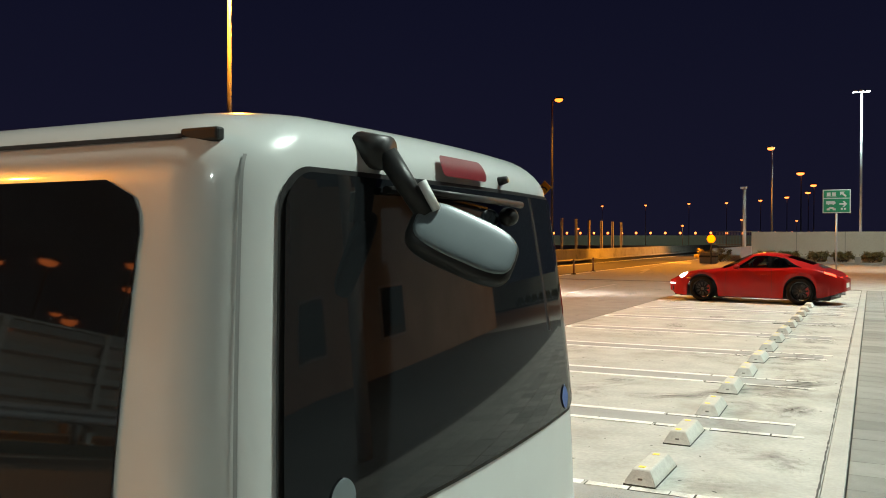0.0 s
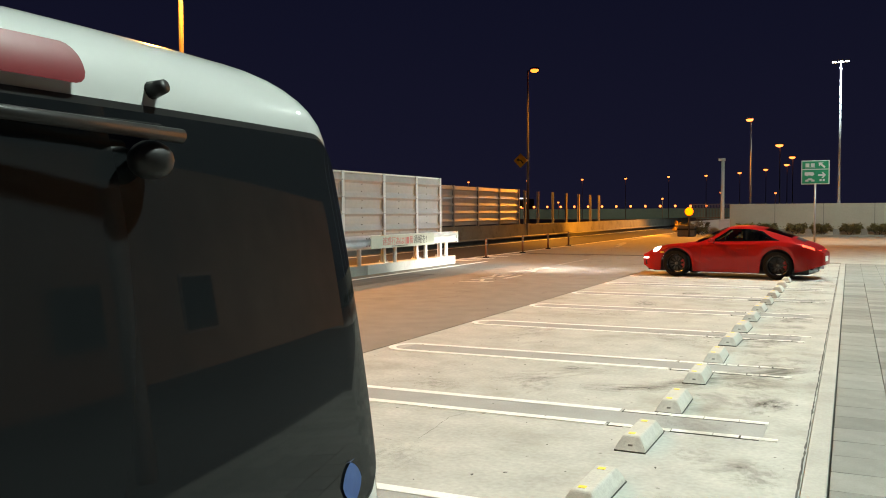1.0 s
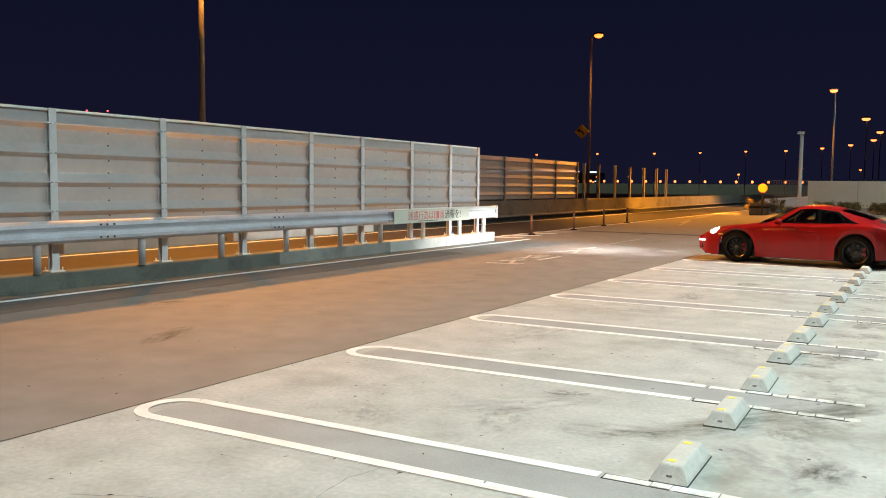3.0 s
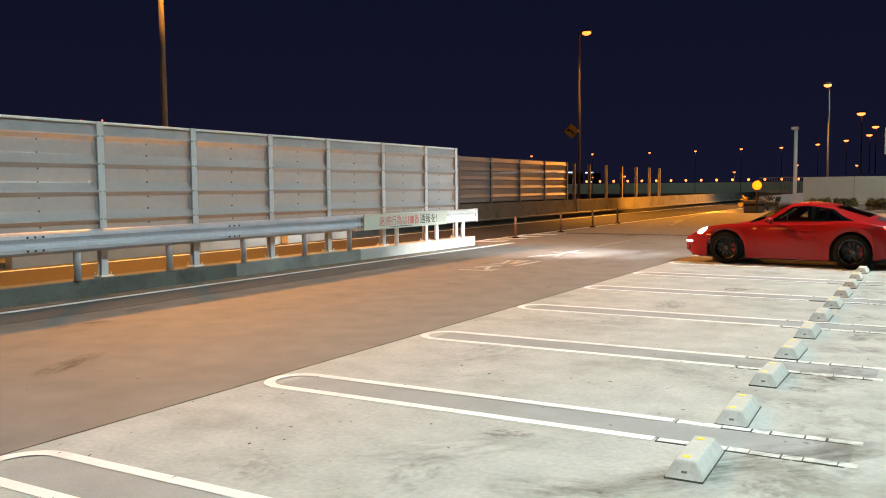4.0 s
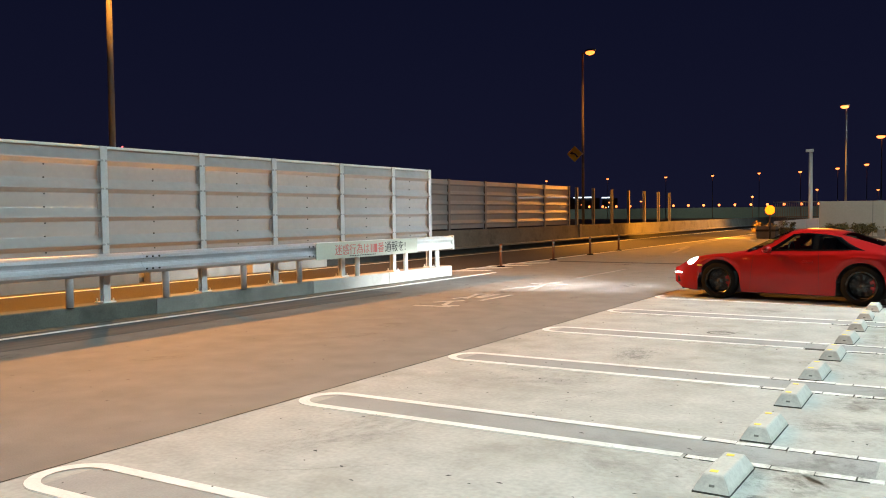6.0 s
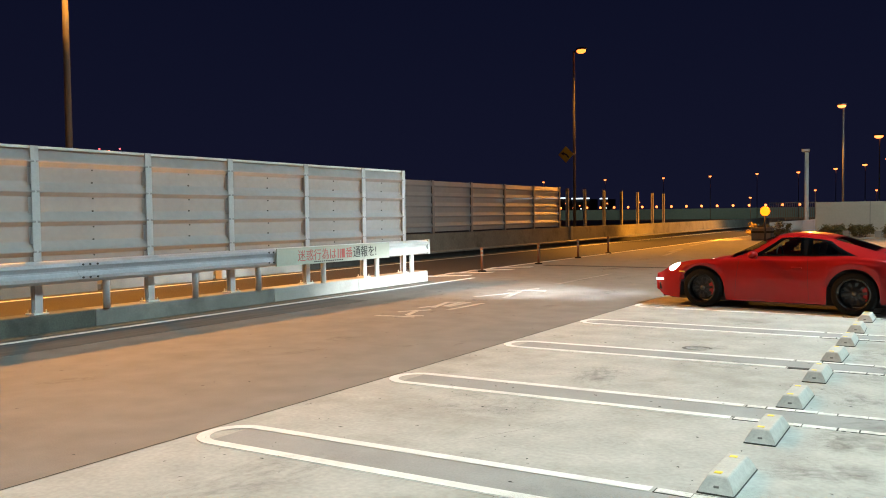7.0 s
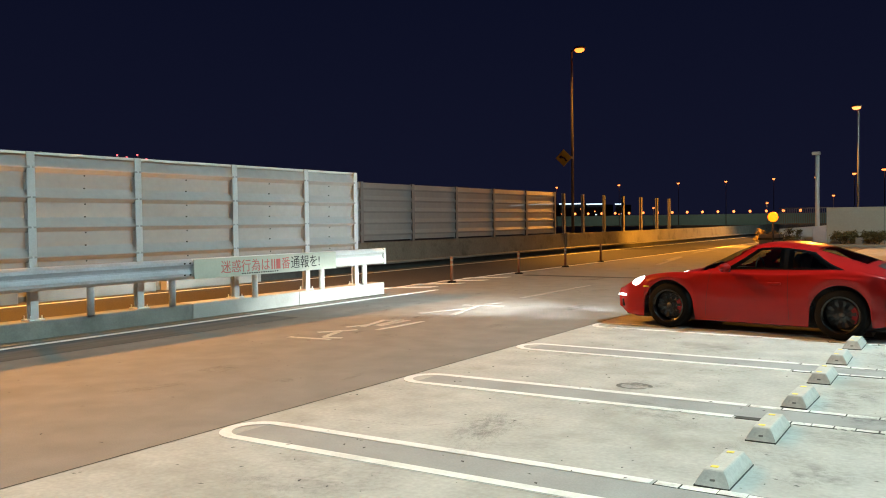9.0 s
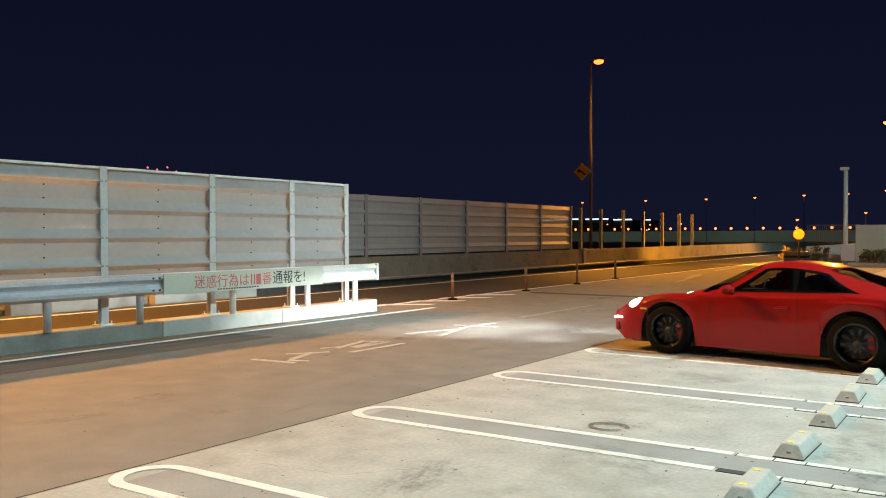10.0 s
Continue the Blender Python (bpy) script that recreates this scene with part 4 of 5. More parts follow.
for side in (-1, 1):
    car_patch("door_window", side, 3.12, 3.90, (1.80, 2.22), (2.60, 2.56), CARGLASS, "tinted side window")
    car_patch("quarter_window", side, 3.12, 3.86, (2.66, 2.64), (3.33, 2.96), CARGLASS, "tinted rear side window")
    for lo, hi, s_lo, s_hi in ((3.05, 3.16, (1.75, 1.80), (3.42, 3.35)), (3.84, 3.93, (2.15, 2.19), (3.01, 2.96)), (3.05, 3.93, (1.73, 2.19), (1.88, 2.29)),
                               (3.05, 3.93, (2.55, 2.51), (2.73, 2.70)), (3.05, 3.93, (3.25, 2.85), (3.42, 2.97))):
        car_patch("window_trim", side, lo, hi, s_lo, s_hi, GLOSSBLACK, "black window surround", out=0.003)
    for s0 in (1.50, 2.70):
        car_patch("door_seam", side, 0.25, 2.95, (s0, s0 + (0.10 if s0 < 2 else -0.02)), (s0 + 0.005, s0 + (0.105 if s0 < 2 else -0.015)), SEAMRED, n=1, m=14, out=0.002)
    car_patch("sill", side, 0.02, 0.22, (1.36, 1.36), (2.96, 2.96), CARRED, n=20, m=3, out=0.012)
    hd = part("door_handle", box(2.42, 2.60, side * 0.875 - 0.02, side * 0.875 + 0.02, 0.715, 0.745, 0.008), CARRED, car)
    rows = [[car_point(0.42 + 0.115 * r * math.cos(a) + 0.02 * r * math.sin(a), 2.40 + 0.62 * r * math.sin(a), side, 0.004 + 0.016 * (1 - r * r)) for a in np.linspace(0, 2 * math.pi, 33)] for r in (0.02, 0.35, 0.7, 1.0)]
    head = part("headlamp", sheet(rows), HEADGLOW, car, "glowing oval headlamp", smooth=True)
    part("daytime_lamp", box(0.045, 0.19, side * 0.63 - 0.15, side * 0.63 + 0.15, 0.445, 0.475, 0.008), HEADGLOW, car, "bright running lamp strip")
    part("air_intake", box(0.075, 0.2, side * 0.55 - 0.18, side * 0.55 + 0.18, 0.27, 0.40, 0.02), BLACKTRIM, car)
    car_patch("tail_lamp", side, 2.1, 2.75, (4.00, 3.98), (4.30, 4.28), TAILGLOW, "lit red tail lamp", out=0.008)
    part("side_marker", box(0.52, 0.62, side * 0.868 - 0.012, side * 0.868 + 0.012, 0.60, 0.625, 0.004), YELLOW, car)
    mir = part("door_mirror", ball((1.84, side * 0.97, 0.935), 0.11, seg=18, squash=(0.75, 1.0, 0.62)), CARRED, car, smooth=True)
    part("mirror_stalk", rod((1.84, side * 0.80, 0.885), (1.84, side * 0.93, 0.91), 0.025, seg=8), BLACKTRIM, mir)
    for c, r in zip(HUBS, ARCH):
        tyre_w = 0.245 if c < 2 else 0.30
        wheel(car, c, side * (0.865 - tyre_w / 2 + (0.015 if c < 2 else 0.03)), 0.335 if c < 2 else 0.342, tyre_w, side, BLACKRIM, 10, DARKSTEEL, BRAKERED if side else None, 0.1)


def top_patch(name, s0, s1, edge, mat, label, out=0.006):
    rows = []
    for j in range(15):
        s = s0 + (s1 - s0) * j / 14
        v0 = edge(s)
        vv = [v0 + (5 - v0) * i / 8 for i in range(9)]
        rows.append([car_point(s, v, -1, out) for v in vv] + [car_point(s, v, 1, out) for v in vv[::-1][1:]])
    return part(name, sheet(rows), mat, car, label, smooth=True)


top_patch("windscreen", 1.40, 2.12, lambda s: min(4.02, max(3.12, 3.12 + (s - 1.48) / 0.62 * 0.9)), CARGLASS, "sloping windscreen")
top_patch("rear_window", 2.98, 3.62, lambda s: 4.12, CARGLASS, "sloping rear window")
top_patch("engine_grille", 3.72, 3.95, lambda s: 4.3, BLACKTRIM, "black engine lid grille")
part("front_lip", box(0.12, 0.46, -0.66, 0.66, 0.145, 0.24, 0.02), BLACKTRIM, car)
for y in (-0.36, 0.36):
    st = part("seat", box(2.05, 2.55, y - 0.24, y + 0.24, 0.40, 0.62, 0.06), CABIN, car, "dark leather seat")
    back = prism([(2.50, 0.55), (2.68, 0.55), (2.82, 1.10), (2.72, 1.14), (2.62, 1.02)], "y", y - 0.22, y + 0.22)
    bmesh.ops.bevel(back, geom=back.edges[:], offset=0.03, segments=2, profile=0.5, affect="EDGES")
    part("seat_back", back, CABIN, car)
part("dashboard", box(1.40, 1.78, -0.68, 0.68, 0.62, 0.87, 0.05), CABIN, car)
part("rear_bench", box(2.85, 3.45, -0.62, 0.62, 0.40, 0.86, 0.06), CABIN, car)
part("steering_wheel", lathe([(0.165, -0.012), (0.18, -0.012), (0.185, 0.0), (0.18, 0.012), (0.165, 0.012), (0.16, 0.0), (0.165, -0.012)], 28), CABIN, car, place=pose(1.86, 0.36, 0.86, 0, 0, 90))
part("rear_bumper", box(3.92, 4.12, -0.56, 0.56, 0.24, 0.33, 0.04), BLACKTRIM, car)
part("number_plate", box(4.295, 4.325, -0.17, 0.17, 0.44, 0.56, 0.005), SIGNWHITE, car)
part("light_bar", box(4.17, 4.24, -0.44, 0.44, 0.70, 0.715, 0.004), TAILGLOW, car)
for y in (-0.45, 0.45):
    part("exhaust", rod((4.0, y, 0.26), (4.19, y, 0.26), 0.045, seg=16), GALV, car, smooth=True)
for side in (-1, 1):
    a, b = CAR_AT @ Vector((-0.08, side * 0.62, 0.60)), CAR_AT @ Vector((-7.0, side * 0.9 + 0.9, 0.02))
    lamp("headlight_spill", "SPOT", a, b, 450, (1.0, 0.97, 0.92), 0.10, 72, 1.0)
    # dipped beam: a wide flat cone whose upper edge stays just below the lamp's height
    b = CAR_AT @ Vector((-3.0, side * 0.62, 0.60 - 2.92 * math.tan(radians(7.0))))
    beam = lamp("dipped_beam", "SPOT", a, b, 2500, (1.0, 0.96, 0.90), 0.04, 22, 0.7)
    beam.matrix_world = look(a, b) @ Matrix.Diagonal((2.6, 1.0, 1.0, 1.0))

# ---- pale van with its tailgate to the footway ----
VAN_Y, VAN_W, VAN_L, VAN_H = 1.722, 0.822, 4.6, 1.925
van = thing("van", pose(-0.133, VAN_Y + 0.085, 0.0) @ Matrix.Diagonal((1, 1, 0.976, 1)), "pearl white van with dark privacy glass, backed into a bay", "van")


def van_half(z):
    """Half width at a height."""
    lo = 0.03 * max(0.0, (0.55 - z) / 0.3)
    up = 0.095 * max(0.0, (z - 1.1) / 0.75) ** 1.5
    r = 0.135
    k = max(0.0, (z - (VAN_H - r)) / r)
    return VAN_W - lo - up - r * (1 - math.sqrt(max(0.0, 1 - min(1, k) ** 2))) * 1.3


def van_back(z):
    """How far the tailgate stands forward of the bumper at a height."""
    lean = 0.02 + 0.065 * max(0.0, (z - 0.95) / 0.9) ** 1.3 if z > 0.95 else 0.02 * max(0.0, (z - 0.55) / 0.4)
    k = max(0.0, (z - (VAN_H - 0.10)) / 0.10)
    return lean + 0.10 * (1 - math.sqrt(max(0.0, 1 - min(1, k) ** 2)))


def van_outline(z, n=14):
    """Plan outline from the middle of the tailgate along the y<0 side to the front; x runs back to front negative."""
    hw, back = van_half(z), van_back(z)
    rc = 0.15
    pts = []
    for k in range(n):
        y = (hw - rc) * k / n
        pts.append((-back - 0.045 * (y / hw) ** 2, -y))
    x0 = -back - 0.045 * ((hw - rc) / hw) ** 2
    for k in range(n + 1):
        a = math.pi / 2 * k / n
        pts.append((x0 - rc * (1 - math.cos(a)), -(hw - rc) - rc * math.sin(a)))
    for k in range(1, 9):
        pts.append((x0 - rc + (-VAN_L + 0.5 - (x0 - rc)) * k / 8, -hw))
    nose = max(0.0, (z - 0.95) / 0.95) * 0.75
    for k in range(1, n + 1):
        a = math.pi / 2 * k / n
        pts.append((-VAN_L + 0.5 + nose * 0.35 - (0.5 - nose * 0.55) * math.sin(a) - 0.0, -hw + 0.35 * (1 - math.cos(a))))
    pts.append((pts[-1][0] - 0.05, 0.0))
    return pts


zs = [0.28, 0.34, 0.45, 0.55, 0.65, 0.75, 0.85, 0.95, 1.05, 1.15, 1.25, 1.35, 1.45, 1.55, 1.62, 1.68, 1.73, 1.78, 1.81, 1.84, 1.865, 1.885, 1.905, 1.918, 1.93, 1.938, 1.944]
zs = [z if z < 1.8 else 1.8 + (z - 1.8) * 0.86 for z in zs]
bm = bmesh.new()
rings = []
for z in zs:
    half = van_outline(z)
    ring = half + [(x, -y) for x, y in half[-2:0:-1]]
    rings.append([bm.verts.new((x, y, z)) for x, y in ring])
for p, q in zip(rings, rings[1:]):
    for i in range(len(p)):
        j = (i + 1) % len(p)
        bm.faces.new((p[i], p[j], q[j], q[i]))
centre = bm.verts.new((-VAN_L / 2, 0, VAN_H + 0.008))
for i in range(len(rings[-1])):
    bm.faces.new((rings[-1][i], rings[-1][(i + 1) % len(rings[-1])], centre))
bm.faces.new(rings[0])
part("body", bm, VANWHITE, van, "pearl white bodywork", smooth=True)


def van_skin(y, z, out=0.0):
    """Point on the tailgate at a lateral place and height."""
    hw, back = van_half(z), van_back(z)
    rc = 0.15
    flat_y = hw - rc
    a = abs(y)
    if a <= flat_y:
        x = -back - 0.045 * (a / hw) ** 2
    else:
        ang = math.asin(min(1.0, (a - flat_y) / rc))
        x = -back - 0.045 * (flat_y / hw) ** 2 - rc * (1 - math.cos(ang))
    return (x + out, y, z)


def tail_patch(name, y0, y1, z0, z1, mat, label="", corner=0.10, out=0.005, n=40, m=16, depth=0.0):
    """Rounded panel lying on the tailgate."""
    rows = []
    for j in range(m + 1):
        t = 0.5 - 0.5 * math.cos(math.pi * j / m)
        z = z0 + (z1 - z0) * t
        e = min(t, 1 - t) * (z1 - z0)
        inset = corner - math.sqrt(max(0.0, corner ** 2 - (corner - e) ** 2)) if e < corner else 0.0
        wide = van_half(z) / van_half(1.2)
        a, b = (y0 + inset) * wide, (y1 - inset) * wide
        rows.append([van_skin(a + (b - a) * i / n, z, out) for i in range(n + 1)])
    return part(name, sheet(rows), mat, van, label, smooth=True)


tail_patch("tailgate_seal", -0.707, 0.730, 1.165, 1.816, BLACKTRIM, "black rubber seal", 0.075, 0.004, m=40)
tail_patch("rear_window", -0.697, 0.720, 1.177, 1.806, VANGLASS, "dark privacy glass", 0.068, 0.009, m=40)
tail_patch("brake_lamp", -0.150, 0.115, 1.828, 1.876, TAILRED, "high red brake lamp", 0.02, 0.014, n=10, m=8)
for y in (-0.765, 0.765):
    tail_patch("tailgate_seam", y - 0.0025, y + 0.0025, 0.60, 1.83, GAP, "", 0.0, 0.0022, n=1, m=30)
tail_patch("bumper", -0.82, 0.82, 0.40, 0.62, BLACKTRIM, "dark rear bumper", 0.05, 0.03)
for side in (-1, 1):
    tail_patch("tail_lamp", side * 0.815 - 0.035, side * 0.815 + 0.035, 0.70, 1.08, TAILRED, "red tail lamp", 0.03, 0.008, n=8)
bm = rod(van_skin(0.215, 1.838), Vector(van_skin(0.215, 1.838)) + Vector((0.022, 0, 0.004)), 0.012, 0.009, 12)
part("washer_nozzle", bm, BLACKTRIM, van, smooth=True)
# parking mirror on its arm
mp = Vector(van_skin(-0.375, 1.864))
q = Vector(van_skin(-0.345, 1.735)) + Vector((0.085, 0.0, 0.0))
arm = part("mirror_arm", rod(mp + Vector((-0.02, 0, 0)), mp + Vector((0.045, 0.0, -0.01)), 0.037, 0.033, 16), BLACKTRIM, van, "black mirror arm", smooth=True)
part("stay", rod(mp + Vector((0.04, 0, -0.01)), q, 0.022, 0.018, 12), BLACKTRIM, arm, smooth=True)
part("stay_cover", rod((mp + q) / 2 + Vector((0.052, 0.004, 0.0)), q + Vector((0.024, 0, 0.01)), 0.009, 0.009, 8), WHITESTEEL, arm, "grey stay cover", smooth=True)
bm = bmesh.new()
bmesh.ops.create_uvsphere(bm, u_segments=28, v_segments=14, radius=1.0)
for v in bm.verts:
    for k in range(3):
        c = v.co[k]
        v.co[k] = math.copysign(abs(c) ** 0.55, c)
    v.co.x, v.co.y, v.co.z = v.co.x * 0.024, v.co.y * 0.109, v.co.z * 0.064
face_to = Vector((0.62, -0.62, 0.48)).normalized()
along = Vector((0.906 * 0.93, 0.42 * 0.93, -0.36))
along = (along - face_to * along.dot(face_to)).normalized()
across = face_to.cross(along)
turned = Matrix((face_to, along, across)).transposed().to_4x4()
mirror_at = Matrix.Translation(q + along * 0.076 + Vector((0, 0, -0.024))) @ turned
shell = part("mirror", bm, BLACKTRIM, van, "black mirror shell", smooth=True, place=mirror_at)
bm = bmesh.new()
bmesh.ops.create_uvsphere(bm, u_segments=28, v_segments=14, radius=1.0)
for v in bm.verts:
    for k in range(3):
        c = v.co[k]
        v.co[k] = math.copysign(abs(c) ** 0.6, c)
    v.co.x, v.co.y, v.co.z = v.co.x * 0.010 + 0.018, v.co.y * 0.102, v.co.z * 0.055 + 0.004
part("mirror_back", bm, MIRROR, shell, "silver mirror face", smooth=True)
# wiper
pw = Vector(van_skin(0.165, 1.745)) + Vector((0.035, 0, 0))
part("wiper_motor", ball(pw, 0.027, seg=16, squash=(0.9, 1.1, 0.9)), BLACKTRIM, van, smooth=True)
part("wiper_arm", rod(pw + Vector((0.02, 0.03, 0.03)), Vector(van_skin(-0.28, 1.79)) + Vector((0.03, 0, 0)), 0.009, 0.006, 10), BLACKTRIM, van, smooth=True)
part("wiper_blade", rod(Vector(van_skin(0.20, 1.785)) + Vector((0.02, 0, 0)), Vector(van_skin(-0.37, 1.785)) + Vector((0.02, 0, 0)), 0.008, seg=8), RUBBER, van)
tail_patch("sticker", 0.575, 0.645, 1.18, 1.255, STICKER, "round blue sticker", 0.05, 0.012, n=10, m=12)
tail_patch("sticker", -0.59, -0.52, 1.205, 1.275, MIRROR, "white and blue round sticker", 0.04, 0.012, n=10, m=12)
# side windows and details
for side in (-1, 1):
    def flank(x0, x1, z0, z1, out, corner=0.07):
        rows = []
        for j in range(25):
            t = j / 24
            z = z0 + (z1 - z0) * t
            e = min(t, 1 - t) * (z1 - z0)
            inset = corner - math.sqrt(max(0.0, corner ** 2 - (corner - e) ** 2)) if e < corner else 0.0
            rows.append([(x, side * (van_half(z) + out), z) for x in np.linspace(x0 + inset, x1 - inset, 12)])
        return sheet(rows)
    for x0, x1 in ((-1.72, -0.30), (-3.05, -1.80)):
        part("side_window", flank(x0, x1, 1.08, 1.79, 0.005, 0.09), VANGLASS, van, "dark privacy side window", smooth=True)
    part("front_window", flank(-3.75, -3.13, 1.08, 1.66, 0.005), VANGLASS, van, smooth=True)
    part("roof_gutter", flank(-3.6, -0.26, 1.858, 1.868, 0.004, 0.0), BLACKTRIM, van, "dark roof gutter")
    if side < 0:
        part("gutter_end", box(-0.27, -0.19, side * (van_half(1.865) - 0.006) - 0.010, side * (van_half(1.865) - 0.006) + 0.010, 1.852, 1.876, 0.005), BLACKTRIM, van)
    for c in (-0.95, -3.55):
        wheel(van, c, side * 0.74, 0.31, 0.20, side, GALV, 6, GALV)
rows = []
for z in np.linspace(1.04, 1.70, 12):
    front = van_outline(z)[-13:]
    rows.append([(x - 0.008, y, z) for x, y in front] + [(x - 0.008, -y, z) for x, y in front[::-1][1:]])
part("windscreen", sheet(rows), VANGLASS, van, "dark windscreen", smooth=True)
for side in (-1, 1):
    part("headlamp", ball((-VAN_L + 0.06, side * 0.56, 0.80), 0.12, seg=14, squash=(0.5, 1.2, 0.7)), SIGNWHITE, van, smooth=True)

# ---- paving slabs beside the lot ----
setting("pavement", box(LOT_R + 0.125, 40, -40, LOT_END + 0.1, -0.3, -0.03), JOINT, "dark bedding under the paving slabs", "pavement")
TILE = 0.40
tile_bm = box(0.003, TILE - 0.003, 0.003, TILE - 0.003, -0.04, 0.004, 0.004)
tile_light = mesh_of("slab", tile_bm, PAVER)
tile_dark = mesh_of("slab", box(0.003, TILE - 0.003, 0.003, TILE - 0.003, -0.04, 0.004, 0.004), PAVER_DARK)
paving = tagged(new("paving"), "grey concrete paving slabs in light and dark rows", "paving", "", "structure")
rest_l, rest_d = bmesh.new(), bmesh.new()
X0 = LOT_R + 0.146
for j in range(-25, 75):
    for i in range(0, 9):
        y = 0.2 + TILE * j
        if y + TILE > LOT_END + 0.1:
            continue
        dark = rng.random() < (0.62 if (j + i // 3) % 3 == 0 else 0.30)
        x = X0 + TILE * i
        if i < 6 and 7 <= j < 57:
            ob = new("slab", tile_dark if dark else tile_light)
            ob.parent, ob.location = paving, (x, y, rng.uniform(-0.001, 0.001))
        else:
            bm = rest_d if dark else rest_l
            vv = [bm.verts.new((x + dx, y + dy, 0.003)) for dx, dy in ((0.003, 0.003), (TILE - 0.003, 0.003), (TILE - 0.003, TILE - 0.003), (0.003, TILE - 0.003))]
            bm.faces.new(vv)
tagged(part("far_slabs", rest_l, PAVER, paving), kind="stuff")
tagged(part("far_dark_slabs", rest_d, PAVER_DARK, paving), kind="stuff")
setting("plaza", box(X0 + TILE * 9 + 0.003, 40, -40, LOT_END + 0.1, -0.3, 0.0), ROAD, "plain dark paving beyond the footway", "pavement")


# ---- far town beyond the water ----
DARKTOWN = material("dark_town_block", (0.03, 0.03, 0.035), 0.8, vary=0.2, bump=0)
tr = random.Random(11)
for x, w, z in ((-151, 6, 7.4), (-141, 11, 7.6), (-129, 9, 7.5), (-119, 7, 7.2), (-110, 3, 7.0)):
    t = thing("far_building", pose(x, 300, 0), "dark far building with a lit roof edge", "building", "far lit buildings")
    part("block", box(-w / 2, w / 2, 0, 8, -0.2, z - 0.2), DARKTOWN, t)
    part("lit_edge", box(-w / 2, w / 2, -0.4, -0.1, z - 0.25, z + 0.2), CITYGLOW, t, "band of white light")
    for k in range(4):
        u = tr.uniform(-w / 2, w / 2 - 0.5)
        v = tr.uniform(-0.5, z - 2)
        part("lit_window", box(u, u + 0.5, -0.1, -0.02, max(0.2, v), max(0.2, v) + 0.4), CITYGLOW if k % 2 else FARGLOW, t)
tower = thing("gantry_crane", pose(-520, 402, 0), "dark far harbour structure with red warning lights", "structure")
part("legs", box(-22, 22, 0, 8, -0.2, 45.0), DARKTOWN, tower)
for x, z in ((-17, 53), (-6, 51), (6, 52), (16, 48.5)):
    part("mast", rod((x, 4, 44), (x, 4, z), 0.6, seg=6), DARKTOWN, tower)
    part("warning_light", ball((x, 3, z), 0.65, seg=8), REDGLOW, tower, "red warning light")


# ---- stains, cracks and litter on the ground ----
def stain_material(name, colour, strength, scale):
    m = bpy.data.materials.new(name)
    m.use_nodes = True
    n, l = m.node_tree.nodes, m.node_tree.links
    b = n["Principled BSDF"]
    b.inputs["Base Color"].default_value, b.inputs["Roughness"].default_value = (*colour, 1), 0.8
    co = n.new("ShaderNodeTexCoord")
    g = n.new("ShaderNodeTexGradient")
    g.gradient_type = "SPHERICAL"
    l.new(co.outputs["Object"], g.inputs[0])
    t = n.new("ShaderNodeTexNoise")
    t.inputs["Scale"].default_value, t.inputs["Detail"].default_value, t.inputs["Roughness"].default_value = scale, 7, 0.7
    info = n.new("ShaderNodeObjectInfo")
    t.noise_dimensions = "4D"
    l.new(co.outputs["Object"], t.inputs["Vector"])
    w = n.new("ShaderNodeMath")
    w.operation = "MULTIPLY"
    w.inputs[1].default_value = 40.0
    l.new(info.outputs["Random"], w.inputs[0])
    l.new(w.outputs[0], t.inputs["W"])
    r = n.new("ShaderNodeValToRGB")
    r.color_ramp.elements[0].position, r.color_ramp.elements[1].position = 0.44, 0.66
    l.new(t.outputs[0], r.inputs[0])
    r2 = n.new("ShaderNodeValToRGB")
    r2.color_ramp.elements[0].position, r2.color_ramp.elements[1].position = 0.0, 0.55
    l.new(g.outputs[0], r2.inputs[0])
    a = n.new("ShaderNodeMath")
    a.operation = "MULTIPLY"
    l.new(r.outputs[0], a.inputs[0])
    l.new(r2.outputs[0], a.inputs[1])
    c = n.new("ShaderNodeMath")
    c.operation = "MULTIPLY"
    c.inputs[1].default_value = strength
    l.new(a.outputs[0], c.inputs[0])
    l.new(c.outputs[0], b.inputs["Alpha"])
    return m


SMUDGE = stain_material("grey_smudge", (0.14, 0.13, 0.10), 0.25, 3.5)
OIL = stain_material("dark_oil_spot", (0.05, 0.05, 0.045), 0.6, 2.2)
WET = stain_material("damp_streak", (0.13, 0.12, 0.08), 0.75, 1.2)
DIRT = stain_material("brown_dirt", (0.20, 0.18, 0.12), 0.28, 2.0)
disc_me = {}


def stain(mat, x, y, rx, ry, turn, label, z=0.0095):
    if mat.name not in disc_me:
        bm = bmesh.new()
        bmesh.ops.create_circle(bm, cap_ends=True, segments=32, radius=1.0)
        disc_me[mat.name] = mesh_of("stain", bm, mat)
    ob = new("stain", disc_me[mat.name])
    ob.matrix_basis = pose(x, y, z, 0, 0, turn) @ Matrix.Diagonal((rx, ry, 1, 1))
    return tagged(ob, label, "stain", "", "structure")


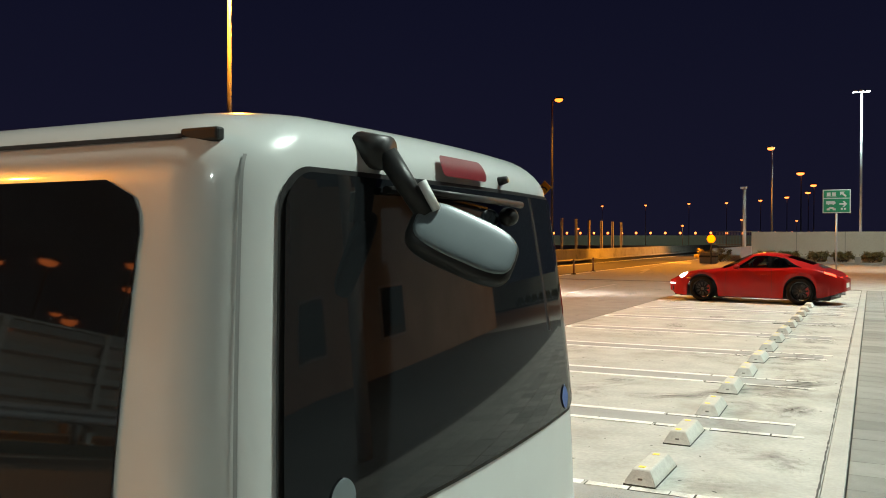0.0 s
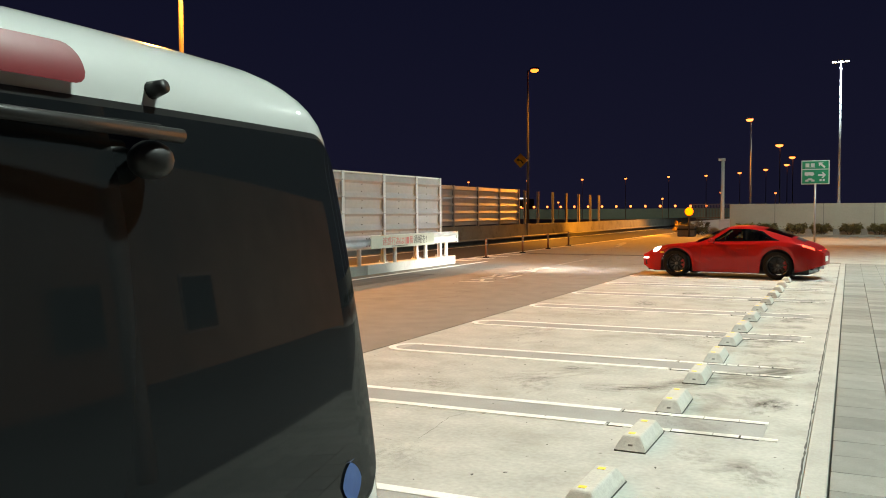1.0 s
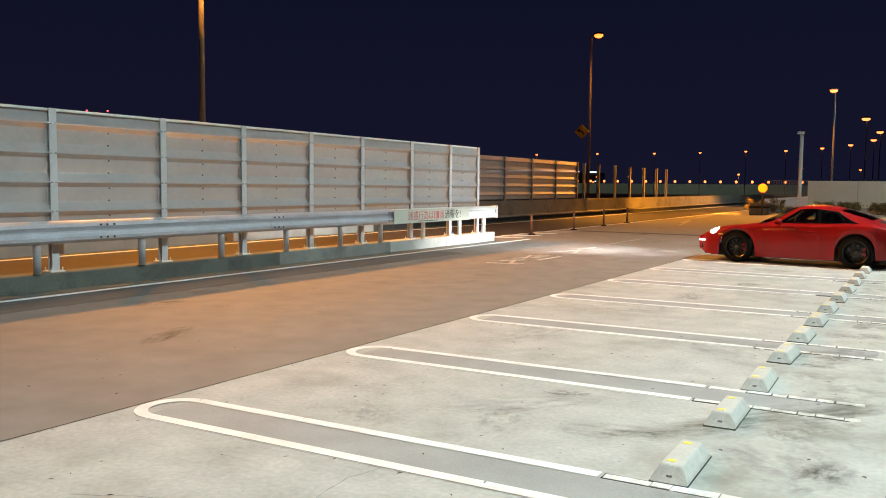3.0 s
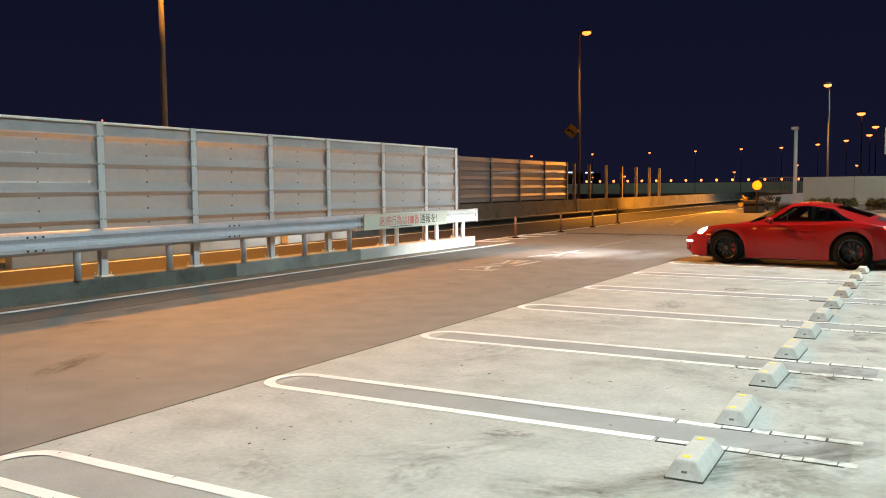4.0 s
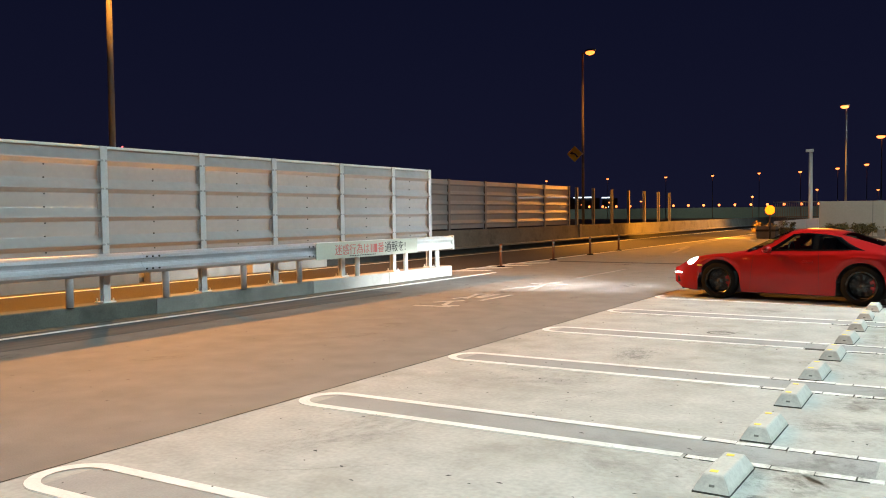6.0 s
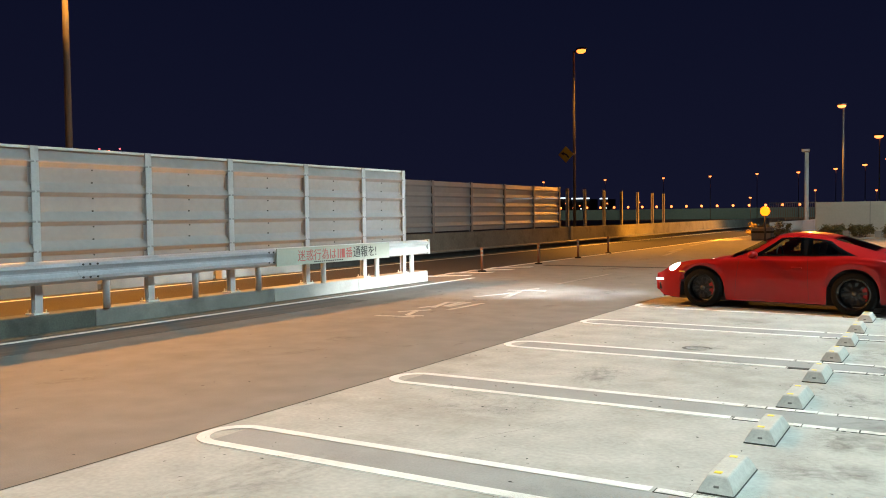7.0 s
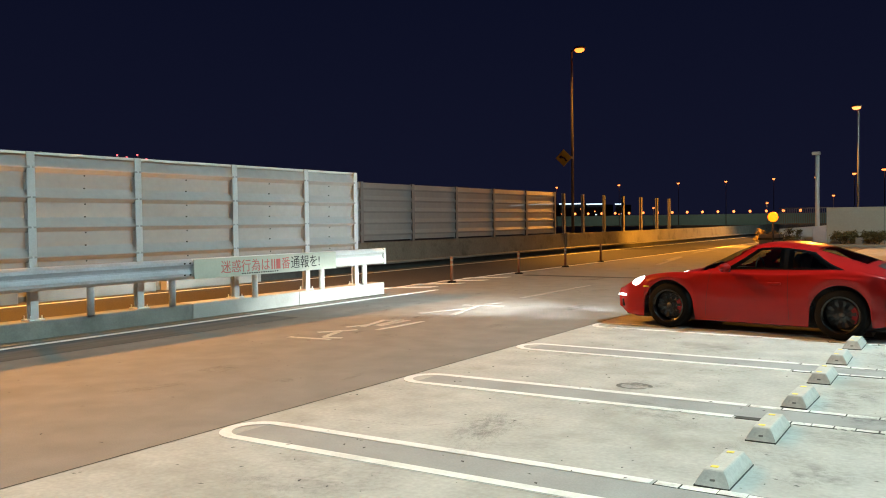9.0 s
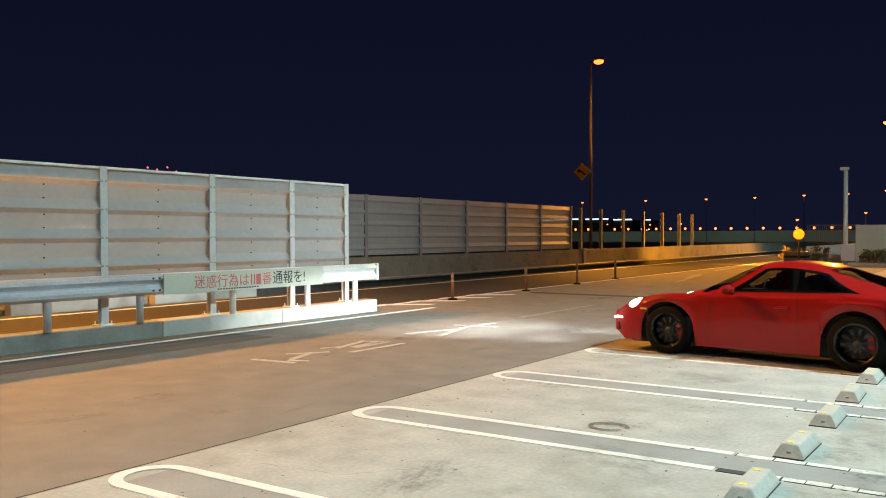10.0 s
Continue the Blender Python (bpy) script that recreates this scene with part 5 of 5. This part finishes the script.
sr = random.Random(21)
stain(WET, -0.45, 9.85, 1.35, 0.34, 50, "damp dark streak running past the wheel stops", 0.0096)
stain(WET, -1.25, 8.95, 0.5, 0.22, 15, "damp dark streak on the bay concrete", 0.0098)
stain(SMUDGE, -2.26, 18.48, 0.22, 0.22, 5, "dark round oil mark in a bay", 0.0096)
stain(OIL, -2.0, 9.75, 0.22, 0.13, 20, "dark oil spot in a bay", 0.0099)
stain(OIL, -0.46, 11.97, 0.22, 0.12, 10, "dark oil spot beside a wheel stop", 0.0097)
stain(OIL, -0.03, 8.71, 0.16, 0.42, -15, "dark smear behind the wheel stops", 0.0096)
for k in range(30):
    stain(DIRT, sr.uniform(-0.55, 0.05), 3.5 + 0.8 * k + sr.uniform(-0.3, 0.3), sr.uniform(0.35, 0.75), sr.uniform(0.3, 0.6), sr.uniform(0, 180), "brown dirt worn into the concrete behind the stops", 0.0082 + 0.00001 * k)
for k in range(46):
    if k % 2:
        x, y, rx, ry = sr.uniform(-0.5, 0.15), sr.uniform(3, 27), sr.uniform(0.15, 0.5), sr.uniform(0.12, 0.35)
    else:
        x, y, rx, ry = sr.uniform(-4.2, -1.2), sr.uniform(3, 27), sr.uniform(0.25, 0.9), sr.uniform(0.2, 0.6)
    stain(SMUDGE, x, y, rx, ry, sr.uniform(0, 180), "grey smudge worn into the bay concrete", 0.0090 + 0.00001 * k)
for k in range(26):
    stain(OIL if k % 3 == 0 else SMUDGE, sr.uniform(-9.6, -5.0), sr.uniform(4, 40), sr.uniform(0.1, 0.7), sr.uniform(0.05, 0.3), sr.uniform(60, 120), "dark mark on the aisle asphalt", 0.0065 + 0.00001 * k)


for k in range(24):
    stain(OIL, sr.uniform(-9.6, -6.6), sr.uniform(20, 32), sr.uniform(0.10, 0.26), sr.uniform(0.03, 0.07), sr.uniform(70, 110), "short dark scuff on the aisle asphalt", 0.0069 + 0.00001 * k)


CRACK = material("crack_grey", (0.15, 0.145, 0.13), 0.9, vary=0.2)


def crack(points, width, name, label, mat=JOINT, shake=0.012):
    bm = bmesh.new()
    fine = []
    for (ax, ay), (bx, by) in zip(points, points[1:]):
        n = max(2, int(math.hypot(bx - ax, by - ay) / 0.08))
        for i in range(n):
            fine.append((ax + (bx - ax) * i / n + sr.uniform(-shake, shake), ay + (by - ay) * i / n + sr.uniform(-shake, shake)))
    fine.append(points[-1])
    last = None
    for i, (x, y) in enumerate(fine):
        x2, y2 = fine[min(i + 1, len(fine) - 1)]
        x1, y1 = fine[max(i - 1, 0)]
        d = math.hypot(x2 - x1, y2 - y1) or 1
        w = width * sr.uniform(0.25, 1.0)
        nx, ny = -(y2 - y1) / d * w / 2, (x2 - x1) / d * w / 2
        pair = [bm.verts.new((x + nx, y + ny, 0.003)), bm.verts.new((x - nx, y - ny, 0.003))]
        if last:
            bm.faces.new((last[0], last[1], pair[1], pair[0]))
        last = pair
    return setting(name, bm, mat, label, "crack")


for pts in (((-2.25, 6.6), (-2.3, 7.3), (-2.05, 8.1)), ((-3.4, 6.3), (-2.9, 6.55), (-2.4, 6.5)), ((-3.3, 11.0), (-2.7, 11.5)), ((-2.6, 13.6), (-2.2, 14.5)),
            ((-3.9, 16.0), (-3.2, 16.1), (-2.8, 16.6)), ((-1.9, 19.2), (-1.4, 20.1))):
    crack(pts, 0.006, "crack", "fine dark crack in the bay concrete", CRACK)
bm = bmesh.new()
rings = [[bm.verts.new((-2.26 + rr * 1.15 * math.cos(0.16 * k), 18.48 + rr * math.sin(0.16 * k), 0.0108)) for k in range(37)] for rr in (0.118, 0.156)]
for k in range(36):
    bm.faces.new((rings[0][k], rings[1][k], rings[1][k + 1], rings[0][k + 1]))
setting("ring_mark", bm, CRACK, "dark round ring mark in a bay", "stain")
crack(((LOT_L - 0.004, -10), (LOT_L - 0.004, LOT_END)), 0.026, "lot_joint", "dark uneven joint between lot and aisle", shake=0.003)
crack(((LOT_R - 0.02, 2), (LOT_R - 0.015, LOT_END)), 0.018, "dirt_line", "dark dirt line along the edging strip", shake=0.003)
bm = bmesh.new()
for k in range(900):
    x, y = (sr.uniform(-4.5, 0.3), sr.uniform(3, 29)) if k % 3 else (sr.uniform(-9.8, -4.7), sr.uniform(5, 40))
    w, a = sr.uniform(0.006, 0.026), sr.uniform(0, math.pi)
    c, d = math.cos(a) * w, math.sin(a) * w
    q = sr.uniform(0.25, 0.6)
    bm.faces.new([bm.verts.new(p) for p in ((x - c, y - d, 0.0105), (x + d * q, y - c * q, 0.013), (x + c, y + d, 0.0105), (x - d * q, y + c * q, 0.012))])
tagged(part("litter", bm, JOINT), "tiny dark leaf scraps and grit on the ground", "litter", "", "stuff")

# plain front of the rest area behind the footway
FACADE = material("brown_tile_facade", (0.46, 0.40, 0.32), 0.7, vary=0.15, scale=0.7, fine=12, bump=0.1)
setting("wall_east", box(13.0, 13.4, -30, 34, -0.1, 5.5), FACADE, "plain brown wall of the rest area building", "wall")

for k, y in enumerate((-14.0, -8.5, -3.0, 2.5, 8.0, 13.5, 19.0)):
    w = thing("window", pose(13.0, y, 1.0), "dark window in the rest area wall", "window", "rest area windows", "structure")
    part("frame", box(-0.06, 0.02, -1.0, 1.0, 0.0, 1.6, 0.01), GALV, w)
    part("pane", box(-0.075, -0.064, -0.92, 0.92, 0.08, 1.52), VANGLASS, w)
louvre = thing("louvre", pose(13.0, 5.2, 2.0), "pale slatted ventilation louvre on the wall", "louvre", "", "structure")
for k in range(14):
    part("slat", box(-0.10, -0.01, -0.9, 0.9, 0.10 * k, 0.10 * k + 0.05, 0.004), WHITESTEEL, louvre)
